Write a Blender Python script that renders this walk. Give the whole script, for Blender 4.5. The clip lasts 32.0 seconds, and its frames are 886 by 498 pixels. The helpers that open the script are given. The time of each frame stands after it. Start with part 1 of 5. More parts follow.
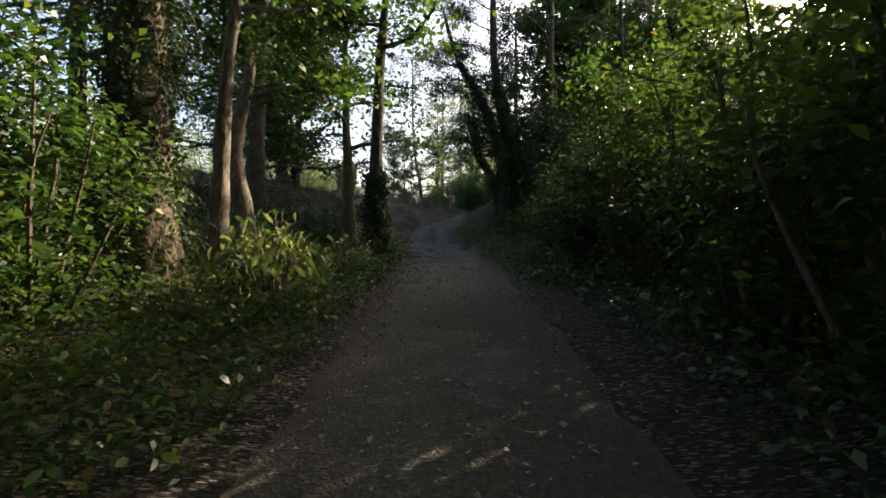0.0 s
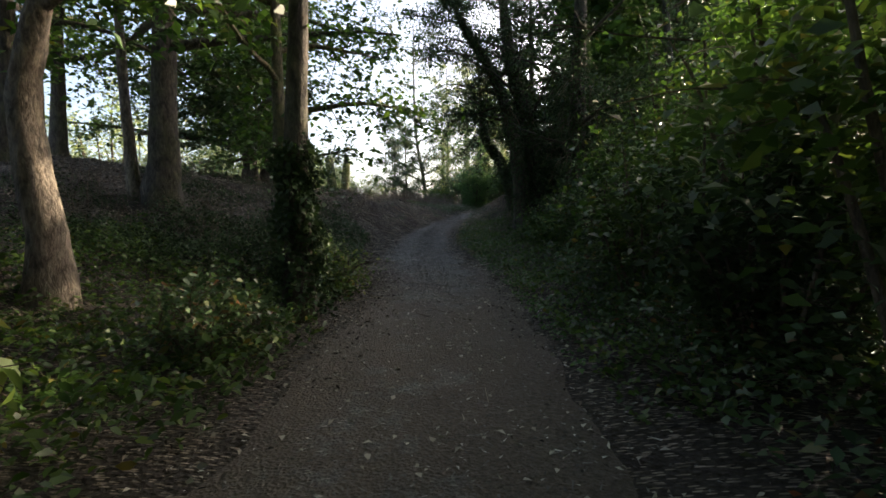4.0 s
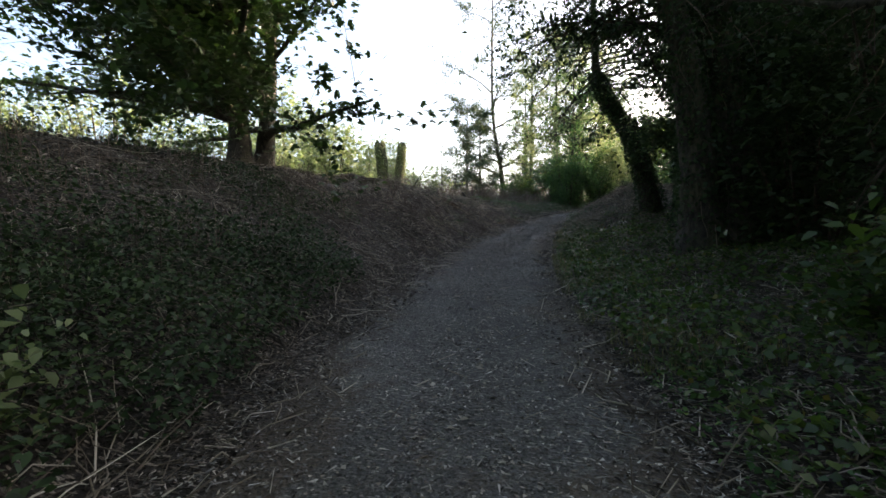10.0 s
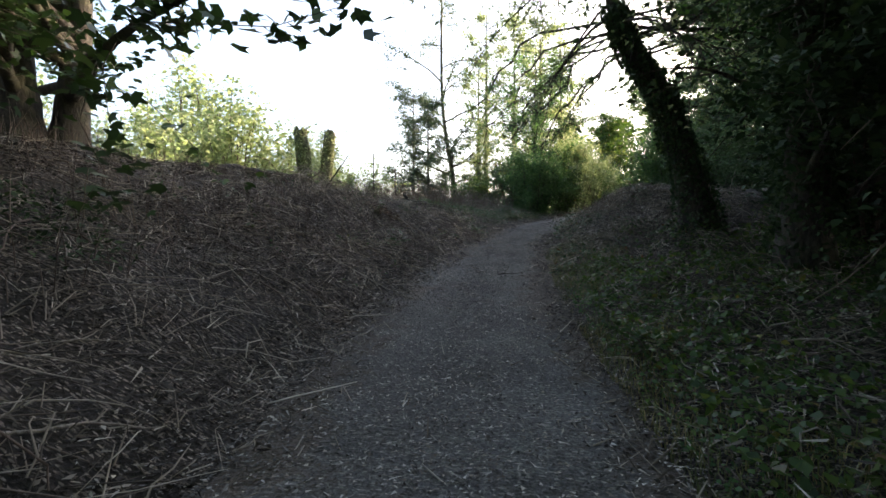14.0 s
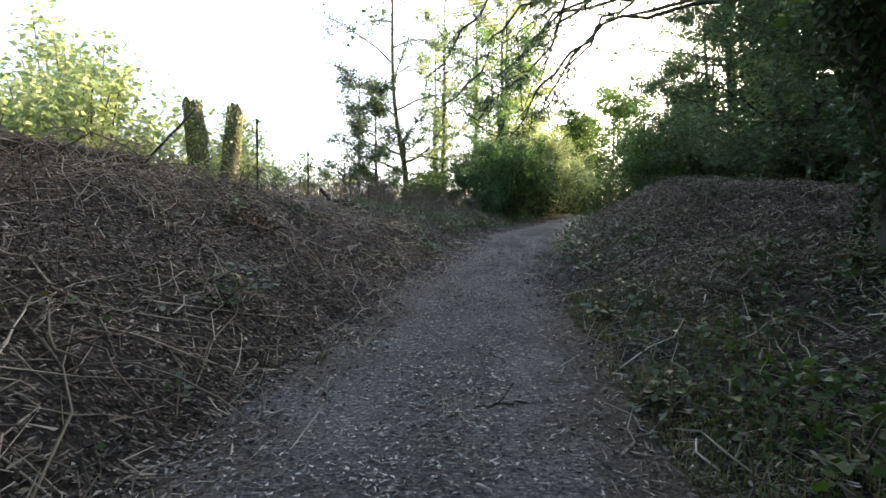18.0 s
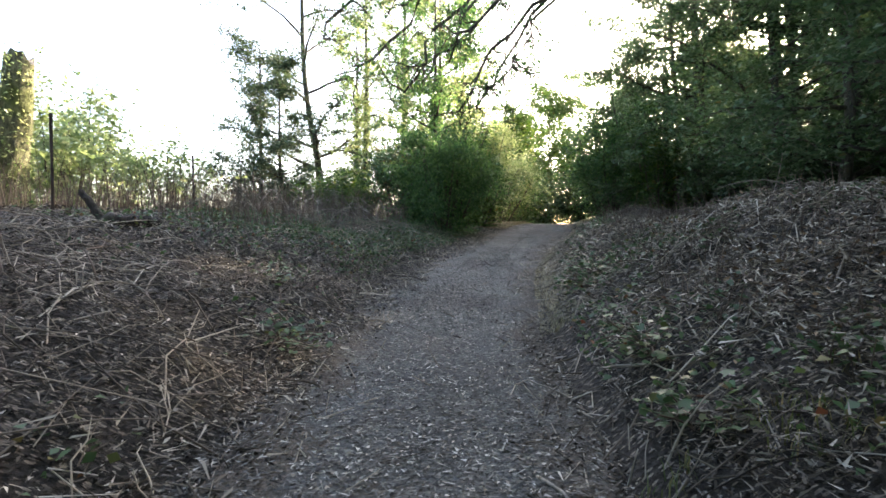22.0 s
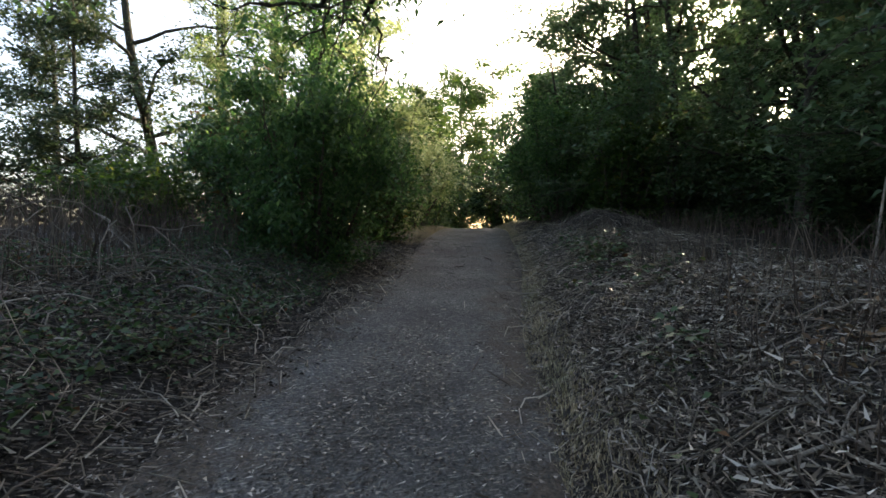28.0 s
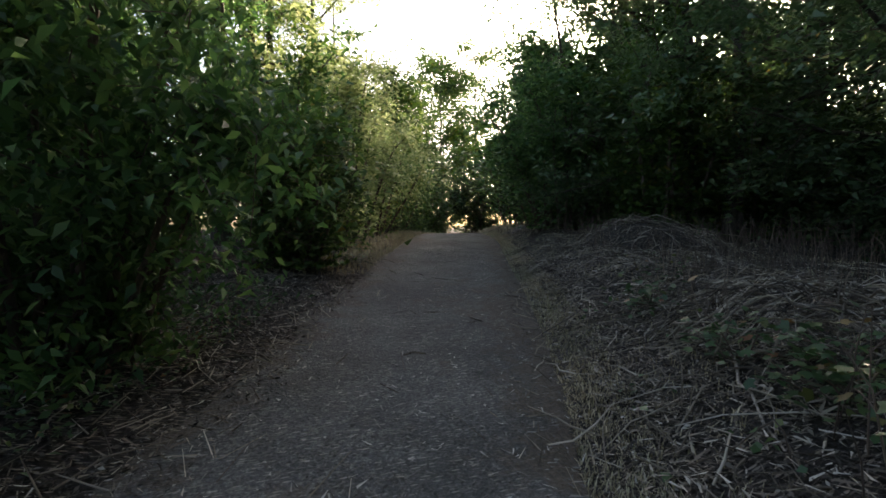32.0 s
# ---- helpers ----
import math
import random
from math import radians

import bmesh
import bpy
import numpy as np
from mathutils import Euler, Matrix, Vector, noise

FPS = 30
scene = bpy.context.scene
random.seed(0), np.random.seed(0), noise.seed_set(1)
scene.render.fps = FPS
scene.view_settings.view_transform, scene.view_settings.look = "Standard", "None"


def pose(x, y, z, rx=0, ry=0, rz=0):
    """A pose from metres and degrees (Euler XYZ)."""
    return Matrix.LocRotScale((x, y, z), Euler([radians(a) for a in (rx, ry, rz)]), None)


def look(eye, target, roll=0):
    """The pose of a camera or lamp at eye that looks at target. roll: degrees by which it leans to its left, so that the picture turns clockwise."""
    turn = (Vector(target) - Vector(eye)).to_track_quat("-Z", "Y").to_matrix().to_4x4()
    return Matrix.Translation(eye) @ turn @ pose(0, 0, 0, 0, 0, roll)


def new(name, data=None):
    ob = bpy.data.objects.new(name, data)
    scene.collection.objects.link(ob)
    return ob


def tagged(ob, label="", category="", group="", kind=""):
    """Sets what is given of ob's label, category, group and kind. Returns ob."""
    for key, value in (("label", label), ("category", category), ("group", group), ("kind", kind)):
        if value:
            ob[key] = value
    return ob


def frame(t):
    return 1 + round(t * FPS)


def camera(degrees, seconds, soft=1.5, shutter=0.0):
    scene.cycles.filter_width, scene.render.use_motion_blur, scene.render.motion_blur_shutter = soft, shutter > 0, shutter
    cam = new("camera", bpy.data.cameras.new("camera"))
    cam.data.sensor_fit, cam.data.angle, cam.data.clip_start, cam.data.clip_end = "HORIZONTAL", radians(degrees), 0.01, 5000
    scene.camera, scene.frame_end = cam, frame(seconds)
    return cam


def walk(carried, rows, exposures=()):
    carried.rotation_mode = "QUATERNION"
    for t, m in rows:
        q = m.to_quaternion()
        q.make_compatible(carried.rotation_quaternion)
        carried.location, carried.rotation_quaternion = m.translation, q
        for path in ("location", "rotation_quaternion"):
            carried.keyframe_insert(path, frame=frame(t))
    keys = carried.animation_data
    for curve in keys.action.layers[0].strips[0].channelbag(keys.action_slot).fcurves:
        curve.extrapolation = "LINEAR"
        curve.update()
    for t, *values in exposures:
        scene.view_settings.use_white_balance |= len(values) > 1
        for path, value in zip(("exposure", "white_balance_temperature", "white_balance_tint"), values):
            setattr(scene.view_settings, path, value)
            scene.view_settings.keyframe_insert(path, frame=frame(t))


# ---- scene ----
cam = camera(88.0, 32.0, soft=1.6)
PATH = [
    (0, (-0.860, -0.097, 1.462), (-1.005, 1.897, 1.405), -0.11),
    (0.5, (-0.860, 0.558, 1.502), (-1.012, 2.551, 1.437), -0.15),
    (1, (-0.800, 1.212, 1.555), (-0.961, 3.205, 1.496), -0.23),
    (1.5, (-0.824, 1.865, 1.598), (-0.980, 3.858, 1.536), -0.02),
    (2, (-0.835, 2.515, 1.627), (-0.986, 4.508, 1.564), 0.08),
    (2.5, (-0.845, 3.154, 1.668), (-0.993, 5.147, 1.602), -0.28),
    (3, (-0.786, 3.806, 1.761), (-0.947, 5.798, 1.689), -1.46),
    (3.5, (-0.778, 4.431, 1.774), (-0.943, 6.423, 1.699), -1.37),
    (5.5, (-0.770, 7.114, 1.941), (-1.083, 9.089, 1.874), -0.30),
    (6, (-0.785, 7.934, 1.941), (-1.111, 9.906, 1.867), -0.17),
    (6.5, (-0.820, 8.733, 1.995), (-1.169, 10.701, 1.923), -0.15),
    (7, (-0.939, 9.563, 2.001), (-1.310, 11.526, 1.925), -0.09),
    (7.5, (-1.024, 10.391, 2.069), (-1.450, 12.343, 1.997), -0.16),
    (8, (-1.156, 11.194, 2.102), (-1.628, 13.136, 2.029), -0.17),
    (8.5, (-1.278, 11.966, 2.151), (-1.769, 13.904, 2.078), -0.14),
    (9, (-1.447, 12.720, 2.169), (-1.952, 14.654, 2.096), 0.02),
    (9.5, (-1.578, 13.490, 2.204), (-2.097, 15.420, 2.134), -0.07),
    (10, (-1.738, 14.229, 2.214), (-2.265, 16.157, 2.144), -0.13),
    (10.5, (-1.930, 15.015, 2.239), (-2.453, 16.945, 2.172), 0.03),
    (11, (-2.097, 15.692, 2.300), (-2.617, 17.622, 2.235), 0.11),
    (11.5, (-2.261, 16.381, 2.370), (-2.771, 18.314, 2.307), -0.06),
    (12, (-2.402, 17.086, 2.450), (-2.897, 19.023, 2.395), 0.06),
    (12.5, (-2.534, 17.811, 2.492), (-2.945, 19.768, 2.433), 0.07),
    (13, (-2.615, 18.549, 2.577), (-2.970, 20.516, 2.518), -0.07),
    (13.5, (-2.734, 19.300, 2.642), (-3.056, 21.273, 2.579), -0.06),
    (14, (-2.827, 20.074, 2.715), (-3.135, 22.049, 2.655), -0.06),
    (14.5, (-2.952, 20.796, 2.784), (-3.241, 22.774, 2.723), 0.10),
    (16.5, (-3.147, 23.511, 2.901), (-3.390, 25.495, 2.844), 0.11),
    (17, (-3.169, 24.251, 2.939), (-3.331, 26.244, 2.884), 0.19),
    (17.5, (-3.179, 24.947, 3.031), (-3.316, 26.942, 2.978), 0.17),
    (18, (-3.206, 25.648, 3.092), (-3.329, 27.643, 3.040), 0.20),
    (18.5, (-3.207, 26.316, 3.167), (-3.315, 28.313, 3.118), 0.19),
    (19, (-3.223, 26.998, 3.238), (-3.293, 28.996, 3.187), 0.17),
    (19.5, (-3.216, 27.673, 3.319), (-3.268, 29.671, 3.267), 0.06),
    (20, (-3.238, 28.352, 3.361), (-3.273, 30.351, 3.311), 0.13),
    (20.5, (-3.210, 29.006, 3.440), (-3.223, 31.005, 3.387), 0.17),
    (21, (-3.197, 29.629, 3.504), (-3.179, 31.628, 3.452), 0.21),
    (21.5, (-3.132, 30.255, 3.641), (-3.039, 32.253, 3.589), 0.10),
    (22, (-3.067, 30.882, 3.736), (-2.887, 32.874, 3.684), 0.16),
    (22.5, (-3.027, 31.504, 3.775), (-2.796, 33.491, 3.732), 0.16),
    (23, (-2.983, 32.066, 3.828), (-2.731, 34.050, 3.789), 0.09),
    (23.5, (-2.946, 32.649, 3.879), (-2.652, 34.626, 3.835), 0.09),
    (24, (-2.887, 33.188, 3.938), (-2.569, 35.162, 3.891), 0.16),
    (24.5, (-2.803, 33.757, 3.993), (-2.431, 35.722, 3.952), 0.09),
    (25, (-2.681, 34.274, 4.045), (-2.233, 36.222, 4.000), -0.13),
    (25.5, (-2.526, 34.812, 4.085), (-2.015, 36.745, 4.034), -0.19),
    (26, (-2.348, 35.341, 4.120), (-1.786, 37.260, 4.073), -0.31),
    (26.5, (-2.198, 35.831, 4.192), (-1.632, 37.748, 4.142), -0.24),
    (28.5, (-1.650, 37.767, 4.451), (-1.079, 39.682, 4.376), -0.35),
    (29, (-1.481, 38.325, 4.507), (-0.909, 40.239, 4.428), -0.32),
    (29.5, (-1.235, 38.907, 4.568), (-0.660, 40.822, 4.488), -0.37),
    (30, (-0.992, 39.509, 4.596), (-0.405, 41.419, 4.515), -0.30),
    (30.5, (-0.725, 40.098, 4.640), (-0.107, 41.999, 4.564), -0.66),
    (31, (-0.472, 40.675, 4.706), (0.152, 42.574, 4.634), -0.97),
    (31.5, (-0.242, 41.293, 4.755), (0.395, 43.187, 4.678), -0.77),
    (32, (0.000, 41.800, 4.855), (0.643, 43.692, 4.772), -0.55),
]
WARM = (7100, 12)
EXPOSURES = [(t, e, *WARM) for t, e in ((0, 1.7), (3, 1.9), (6, 1.9), (8, 2.05), (10, 2.15), (12, 2.25), (14, 2.4), (17, 2.8), (19, 2.9), (21, 3.15), (22.5, 3.15), (24, 2.25), (25, 1.95), (26, 1.9), (29, 2.2), (31, 2.2), (32, 2.0))]
walk(cam, [(t, look(eye, target, roll)) for t, eye, target, roll in PATH], EXPOSURES)

# ---- light: low sun ahead on the right of the path, clear sky ----
SUN_DIR = Vector((0.72, 0.68, 0.40)).normalized()
world = bpy.data.worlds.new("sky")
scene.world = world
world.use_nodes = True
wn = world.node_tree
sky = wn.nodes.new("ShaderNodeTexSky")
sky.sky_type = 'NISHITA'
sky.sun_disc = False
sky.sun_elevation = math.asin(SUN_DIR.z)
sky.sun_rotation = math.atan2(SUN_DIR.x, SUN_DIR.y)
sky.air_density, sky.dust_density, sky.ozone_density = 0.9, 4.0, 1.0
wn.links.new(sky.outputs[0], wn.nodes["Background"].inputs[0])
wn.nodes["Background"].inputs[1].default_value = 0.15
sun_data = bpy.data.lights.new("sun", 'SUN')
sun_data.energy, sun_data.angle, sun_data.color = 4.5, radians(0.6), (1.0, 0.86, 0.66)
sun = new("sun", sun_data)
sun.matrix_world = look(SUN_DIR * 60, (0, 0, 0))


# ---- materials ----
def material(name):
    m = bpy.data.materials.new(name)
    m.use_nodes = True
    nt = m.node_tree
    return m, nt, nt.nodes["Principled BSDF"]


def node(nt, kind, **inputs):
    n = nt.nodes.new(kind)
    for k, v in inputs.items():
        n.inputs[k.replace("_", " ")].default_value = v
    return n


def ramp(nt, src, stops):
    r = nt.nodes.new("ShaderNodeValToRGB")
    el = r.color_ramp.elements
    while len(el) < len(stops):
        el.new(0.5)
    for e, (p, c) in zip(el, stops):
        e.position, e.color = p, (*c, 1)
    nt.links.new(src, r.inputs[0])
    return r


def bump(nt, src, bsdf, strength=0.5, distance=0.02):
    b = node(nt, "ShaderNodeBump", Strength=strength, Distance=distance)
    nt.links.new(src, b.inputs["Height"])
    nt.links.new(b.outputs[0], bsdf.inputs["Normal"])


def coords(nt, scale):
    tc = nt.nodes.new("ShaderNodeTexCoord")
    mp = nt.nodes.new("ShaderNodeMapping")
    mp.inputs["Scale"].default_value = scale
    nt.links.new(tc.outputs["Object"], mp.inputs[0])
    return mp.outputs[0]


def mix(nt, fac, a, b):
    m = nt.nodes.new("ShaderNodeMix")
    m.data_type = 'RGBA'
    for sock, v in ((m.inputs[0], fac), (m.inputs[6], a), (m.inputs[7], b)):
        if isinstance(v, (tuple, float, int)):
            sock.default_value = (*v, 1) if isinstance(v, tuple) else v
        else:
            nt.links.new(v, sock)
    return m.outputs[2]


def leaf_material(name, stops, through_share=0.4, gloss=0.45):
    """Leaves: one colour for each leaf, some light let through."""
    m, nt, p = material(name)
    geo = nt.nodes.new("ShaderNodeNewGeometry")
    r = ramp(nt, geo.outputs["Random Per Island"], stops)
    n = node(nt, "ShaderNodeTexNoise", Scale=0.9, Detail=2.0)
    nt.links.new(coords(nt, (1, 1, 1)), n.inputs["Vector"])
    tint = ramp(nt, n.outputs[0], [(0.3, (0.72, 0.8, 0.7)), (0.7, (1.2, 1.12, 1.0))])
    mul = nt.nodes.new("ShaderNodeMix")
    mul.data_type, mul.blend_type = 'RGBA', 'MULTIPLY'
    mul.inputs[0].default_value = 1.0
    nt.links.new(r.outputs[0], mul.inputs[6])
    nt.links.new(tint.outputs[0], mul.inputs[7])
    nt.links.new(mul.outputs[2], p.inputs["Base Color"])
    p.inputs["Roughness"].default_value = gloss
    tr = nt.nodes.new("ShaderNodeBsdfTranslucent")
    hs = node(nt, "ShaderNodeHueSaturation", Hue=0.485, Saturation=1.05, Value=1.6)
    nt.links.new(mul.outputs[2], hs.inputs["Color"])
    nt.links.new(hs.outputs[0], tr.inputs[0])
    mx = node(nt, "ShaderNodeMixShader", Fac=through_share)
    nt.links.new(p.outputs[0], mx.inputs[1])
    nt.links.new(tr.outputs[0], mx.inputs[2])
    nt.links.new(mx.outputs[0], nt.nodes["Material Output"].inputs[0])
    return m


def bark_material(name, dark, light, moss=0.0, ridge=9.0, strength=0.6):
    m, nt, p = material(name)
    v = coords(nt, (ridge, ridge, ridge * 0.3))
    n1 = node(nt, "ShaderNodeTexNoise", Scale=1.6, Detail=6.0, Roughness=0.65, Distortion=0.6)
    nt.links.new(v, n1.inputs["Vector"])
    c = ramp(nt, n1.outputs[0], [(0.34, dark), (0.62, light)]).outputs[0]
    n2 = node(nt, "ShaderNodeTexNoise", Scale=1.7, Detail=4.0)
    nt.links.new(coords(nt, (1, 1, 1)), n2.inputs["Vector"])
    stain = ramp(nt, n2.outputs[0], [(0.42, (0, 0, 0)), (0.62, (1, 1, 1))])
    mul = node(nt, "ShaderNodeMath")
    mul.operation = 'MULTIPLY'
    nt.links.new(stain.outputs[0], mul.inputs[0])
    mul.inputs[1].default_value = moss if moss else 0.35
    c = mix(nt, mul.outputs[0], c, (0.075, 0.095, 0.02) if moss else tuple(0.5 * k for k in dark))
    n3 = node(nt, "ShaderNodeTexNoise", Scale=7.0, Detail=5.0, Roughness=0.75)
    nt.links.new(coords(nt, (1, 1, 0.5)), n3.inputs["Vector"])
    blotch = ramp(nt, n3.outputs[0], [(0.36, (0.35, 0.35, 0.35)), (0.5, (0.9, 0.9, 0.9)), (0.68, (1.35, 1.32, 1.28))])
    mot = nt.nodes.new("ShaderNodeMix")
    mot.data_type, mot.blend_type = 'RGBA', 'MULTIPLY'
    mot.inputs[0].default_value = 1.0
    nt.links.new(c, mot.inputs[6])
    nt.links.new(blotch.outputs[0], mot.inputs[7])
    nt.links.new(mot.outputs[2], p.inputs["Base Color"])
    p.inputs["Roughness"].default_value = 0.9
    both = node(nt, "ShaderNodeMath")
    both.operation = 'ADD'
    nt.links.new(n1.outputs[0], both.inputs[0])
    nt.links.new(n3.outputs[0], both.inputs[1])
    bump(nt, both.outputs[0], p, min(1.0, strength * 1.4), 0.04)
    return m


def island_material(name, stops, rough=0.75):
    """Litter and dead stems: one colour for each piece."""
    m, nt, p = material(name)
    geo = nt.nodes.new("ShaderNodeNewGeometry")
    r = ramp(nt, geo.outputs["Random Per Island"], stops)
    n = node(nt, "ShaderNodeTexNoise", Scale=1.3, Detail=3.0)
    nt.links.new(coords(nt, (1, 1, 1)), n.inputs["Vector"])
    k = ramp(nt, n.outputs[0], [(0.3, (0.55, 0.55, 0.55)), (0.7, (1.1, 1.1, 1.1))])
    mul = nt.nodes.new("ShaderNodeMix")
    mul.data_type, mul.blend_type = 'RGBA', 'MULTIPLY'
    mul.inputs[0].default_value = 1.0
    nt.links.new(r.outputs[0], mul.inputs[6])
    nt.links.new(k.outputs[0], mul.inputs[7])
    nt.links.new(mul.outputs[2], p.inputs["Base Color"])
    p.inputs["Roughness"].default_value = rough
    return m


def ground_material(name, fine, coarse, scale_fine=40.0, relief=0.03, fleck=0.33, flecks=((0.06, 0.05, 0.042), (0.32, 0.28, 0.235))):
    """Earth or gravel with bits of shredded wood lying in it at all angles."""
    m, nt, p = material(name)
    v = coords(nt, (1, 1, 1))
    a = node(nt, "ShaderNodeTexNoise", Scale=scale_fine, Detail=5.0, Roughness=0.7)
    b = node(nt, "ShaderNodeTexNoise", Scale=0.8, Detail=4.0, Roughness=0.6)
    g = node(nt, "ShaderNodeTexVoronoi", Scale=scale_fine * 0.9)
    for t in (a, b, g):
        nt.links.new(v, t.inputs["Vector"])
    c = ramp(nt, a.outputs[0], [(0.3, fine[0]), (0.55, fine[1]), (0.75, fine[2])]).outputs[0]
    for turn in (0.35, 1.4, 2.45):
        mp = nt.nodes.new("ShaderNodeMapping")
        mp.inputs["Rotation"].default_value = (0, 0, turn)
        mp.inputs["Location"].default_value = (turn * 3.7, turn, 0)
        mp.inputs["Scale"].default_value = (9, 42, 20)
        nt.links.new(v, mp.inputs[0])
        w = nt.nodes.new("ShaderNodeTexVoronoi")
        w.inputs["Scale"].default_value = 1.0
        nt.links.new(mp.outputs[0], w.inputs["Vector"])
        shape = ramp(nt, w.outputs["Distance"], [(fleck - 0.06, (1, 1, 1)), (fleck, (0, 0, 0))])
        sep = nt.nodes.new("ShaderNodeSeparateColor")
        nt.links.new(w.outputs["Color"], sep.inputs[0])
        some = ramp(nt, sep.outputs[1], [(0.45, (0, 0, 0)), (0.5, (1, 1, 1))])
        tone = ramp(nt, sep.outputs[0], [(0.0, flecks[0]), (1.0, flecks[1])])
        both = node(nt, "ShaderNodeMath")
        both.operation = 'MULTIPLY'
        nt.links.new(shape.outputs[0], both.inputs[0])
        nt.links.new(some.outputs[0], both.inputs[1])
        c = mix(nt, both.outputs[0], c, tone.outputs[0])
    c2 = ramp(nt, b.outputs[0], [(0.35, coarse[0]), (0.65, coarse[1])]).outputs[0]
    mul = nt.nodes.new("ShaderNodeMix")
    mul.data_type, mul.blend_type = 'RGBA', 'MULTIPLY'
    mul.inputs[0].default_value = 1.0
    nt.links.new(c, mul.inputs[6])
    nt.links.new(c2, mul.inputs[7])
    nt.links.new(mul.outputs[2], p.inputs["Base Color"])
    p.inputs["Roughness"].default_value = 0.92
    add = node(nt, "ShaderNodeMath")
    add.operation = 'ADD'
    nt.links.new(a.outputs[0], add.inputs[0])
    nt.links.new(g.outputs["Distance"], add.inputs[1])
    bump(nt, add.outputs[0], p, 0.8, relief)
    return m


M_SOIL = ground_material("forest_soil", [(0.009, 0.007, 0.005), (0.027, 0.022, 0.017), (0.075, 0.062, 0.048)],
                         [(0.7, 0.7, 0.68), (1.2, 1.14, 1.08)], 26.0, 0.05)
M_GRAVEL = ground_material("gravel", [(0.04, 0.042, 0.04), (0.12, 0.122, 0.117), (0.33, 0.332, 0.318)],
                           [(0.6, 0.585, 0.56), (1.12, 1.1, 1.08)], 46.0, 0.025, 0.26, ((0.13, 0.13, 0.122), (0.34, 0.33, 0.305)))
def path_material():
    """Gravel that turns to trodden soil towards its edges and at the shaded lower end."""
    m = M_GRAVEL.copy()
    m.name = "gravel_path"
    nt = m.node_tree
    p = nt.nodes["Principled BSDF"]
    old = p.inputs["Base Color"].links[0].from_socket
    at = nt.nodes.new("ShaderNodeAttribute")
    at.attribute_name = "soil"
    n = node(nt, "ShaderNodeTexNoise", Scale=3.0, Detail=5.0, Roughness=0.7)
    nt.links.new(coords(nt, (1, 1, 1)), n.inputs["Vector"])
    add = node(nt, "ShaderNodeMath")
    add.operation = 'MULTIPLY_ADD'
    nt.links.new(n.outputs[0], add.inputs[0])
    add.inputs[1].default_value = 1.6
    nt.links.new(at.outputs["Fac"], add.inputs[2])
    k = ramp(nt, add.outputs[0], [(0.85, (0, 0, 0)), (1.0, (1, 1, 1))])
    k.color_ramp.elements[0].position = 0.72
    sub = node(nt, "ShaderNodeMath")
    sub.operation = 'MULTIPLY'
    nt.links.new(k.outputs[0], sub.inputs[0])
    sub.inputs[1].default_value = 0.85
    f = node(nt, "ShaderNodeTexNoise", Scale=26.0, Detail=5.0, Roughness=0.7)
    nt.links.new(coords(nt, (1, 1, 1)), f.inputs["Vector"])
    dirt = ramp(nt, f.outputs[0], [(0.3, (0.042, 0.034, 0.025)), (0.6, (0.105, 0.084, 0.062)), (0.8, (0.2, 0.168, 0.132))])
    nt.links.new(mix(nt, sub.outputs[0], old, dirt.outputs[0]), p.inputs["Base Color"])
    return m


M_BARK_DEEP = bark_material("furrowed_bark", (0.018, 0.013, 0.01), (0.115, 0.08, 0.052), 0.35, 7.0, 1.0)
M_BARK_PALE = bark_material("pale_bark", (0.075, 0.06, 0.048), (0.25, 0.21, 0.17), 0.0, 12.0, 0.8)
M_BARK_MOSS = bark_material("mossy_bark", (0.035, 0.028, 0.018), (0.12, 0.1, 0.06), 0.7, 10.0, 0.8)
M_BARK_SNAG = bark_material("mossy_dead_bark", (0.05, 0.055, 0.03), (0.16, 0.16, 0.09), 0.85, 10.0, 0.6)
M_BARK = bark_material("grey_brown_bark", (0.02, 0.017, 0.014), (0.085, 0.07, 0.056), 0.3, 10.0, 0.9)
M_TWIG = bark_material("twig_bark", (0.05, 0.038, 0.028), (0.14, 0.11, 0.08), 0.0, 25.0, 0.3)
M_DEADWOOD = bark_material("bleached_deadwood", (0.16, 0.13, 0.10), (0.45, 0.40, 0.33), 0.0, 20.0, 0.3)
M_LOG = bark_material("dark_rotten_wood", (0.016, 0.013, 0.011), (0.07, 0.058, 0.046), 0.3, 9.0, 0.9)
M_STEEL = island_material("rusty_steel", [(0.0, (0.05, 0.035, 0.03)), (1.0, (0.09, 0.06, 0.045))], 0.6)
M_MAPLE = leaf_material("maple_leaves", [(0.0, (0.022, 0.058, 0.014)), (0.6, (0.042, 0.1, 0.02)), (0.98, (0.075, 0.14, 0.026)), (1.0, (0.15, 0.15, 0.03))], 0.42)
# Shaded copy of the maple leaf: darker and less translucent, shade in the colour.
M_MAPLE_SHADED = leaf_material("shaded_maple_leaves", [(0.0, (0.018, 0.046, 0.014)), (0.7, (0.034, 0.078, 0.02)), (1.0, (0.06, 0.11, 0.028))], 0.22)
M_LEAF = leaf_material("broad_leaves", [(0.0, (0.024, 0.058, 0.016)), (0.6, (0.045, 0.098, 0.02)), (0.96, (0.08, 0.13, 0.028)), (1.0, (0.19, 0.15, 0.04))], 0.42)
M_BLUE = leaf_material("grey_green_leaves", [(0.0, (0.030, 0.055, 0.032)), (0.7, (0.055, 0.09, 0.05)), (1.0, (0.10, 0.12, 0.06))], 0.3)
M_WOOD = leaf_material("woodland_leaves", [(0.0, (0.04, 0.085, 0.038)), (0.65, (0.075, 0.135, 0.062)), (0.97, (0.12, 0.175, 0.09)), (1.0, (0.17, 0.14, 0.06))], 0.36)
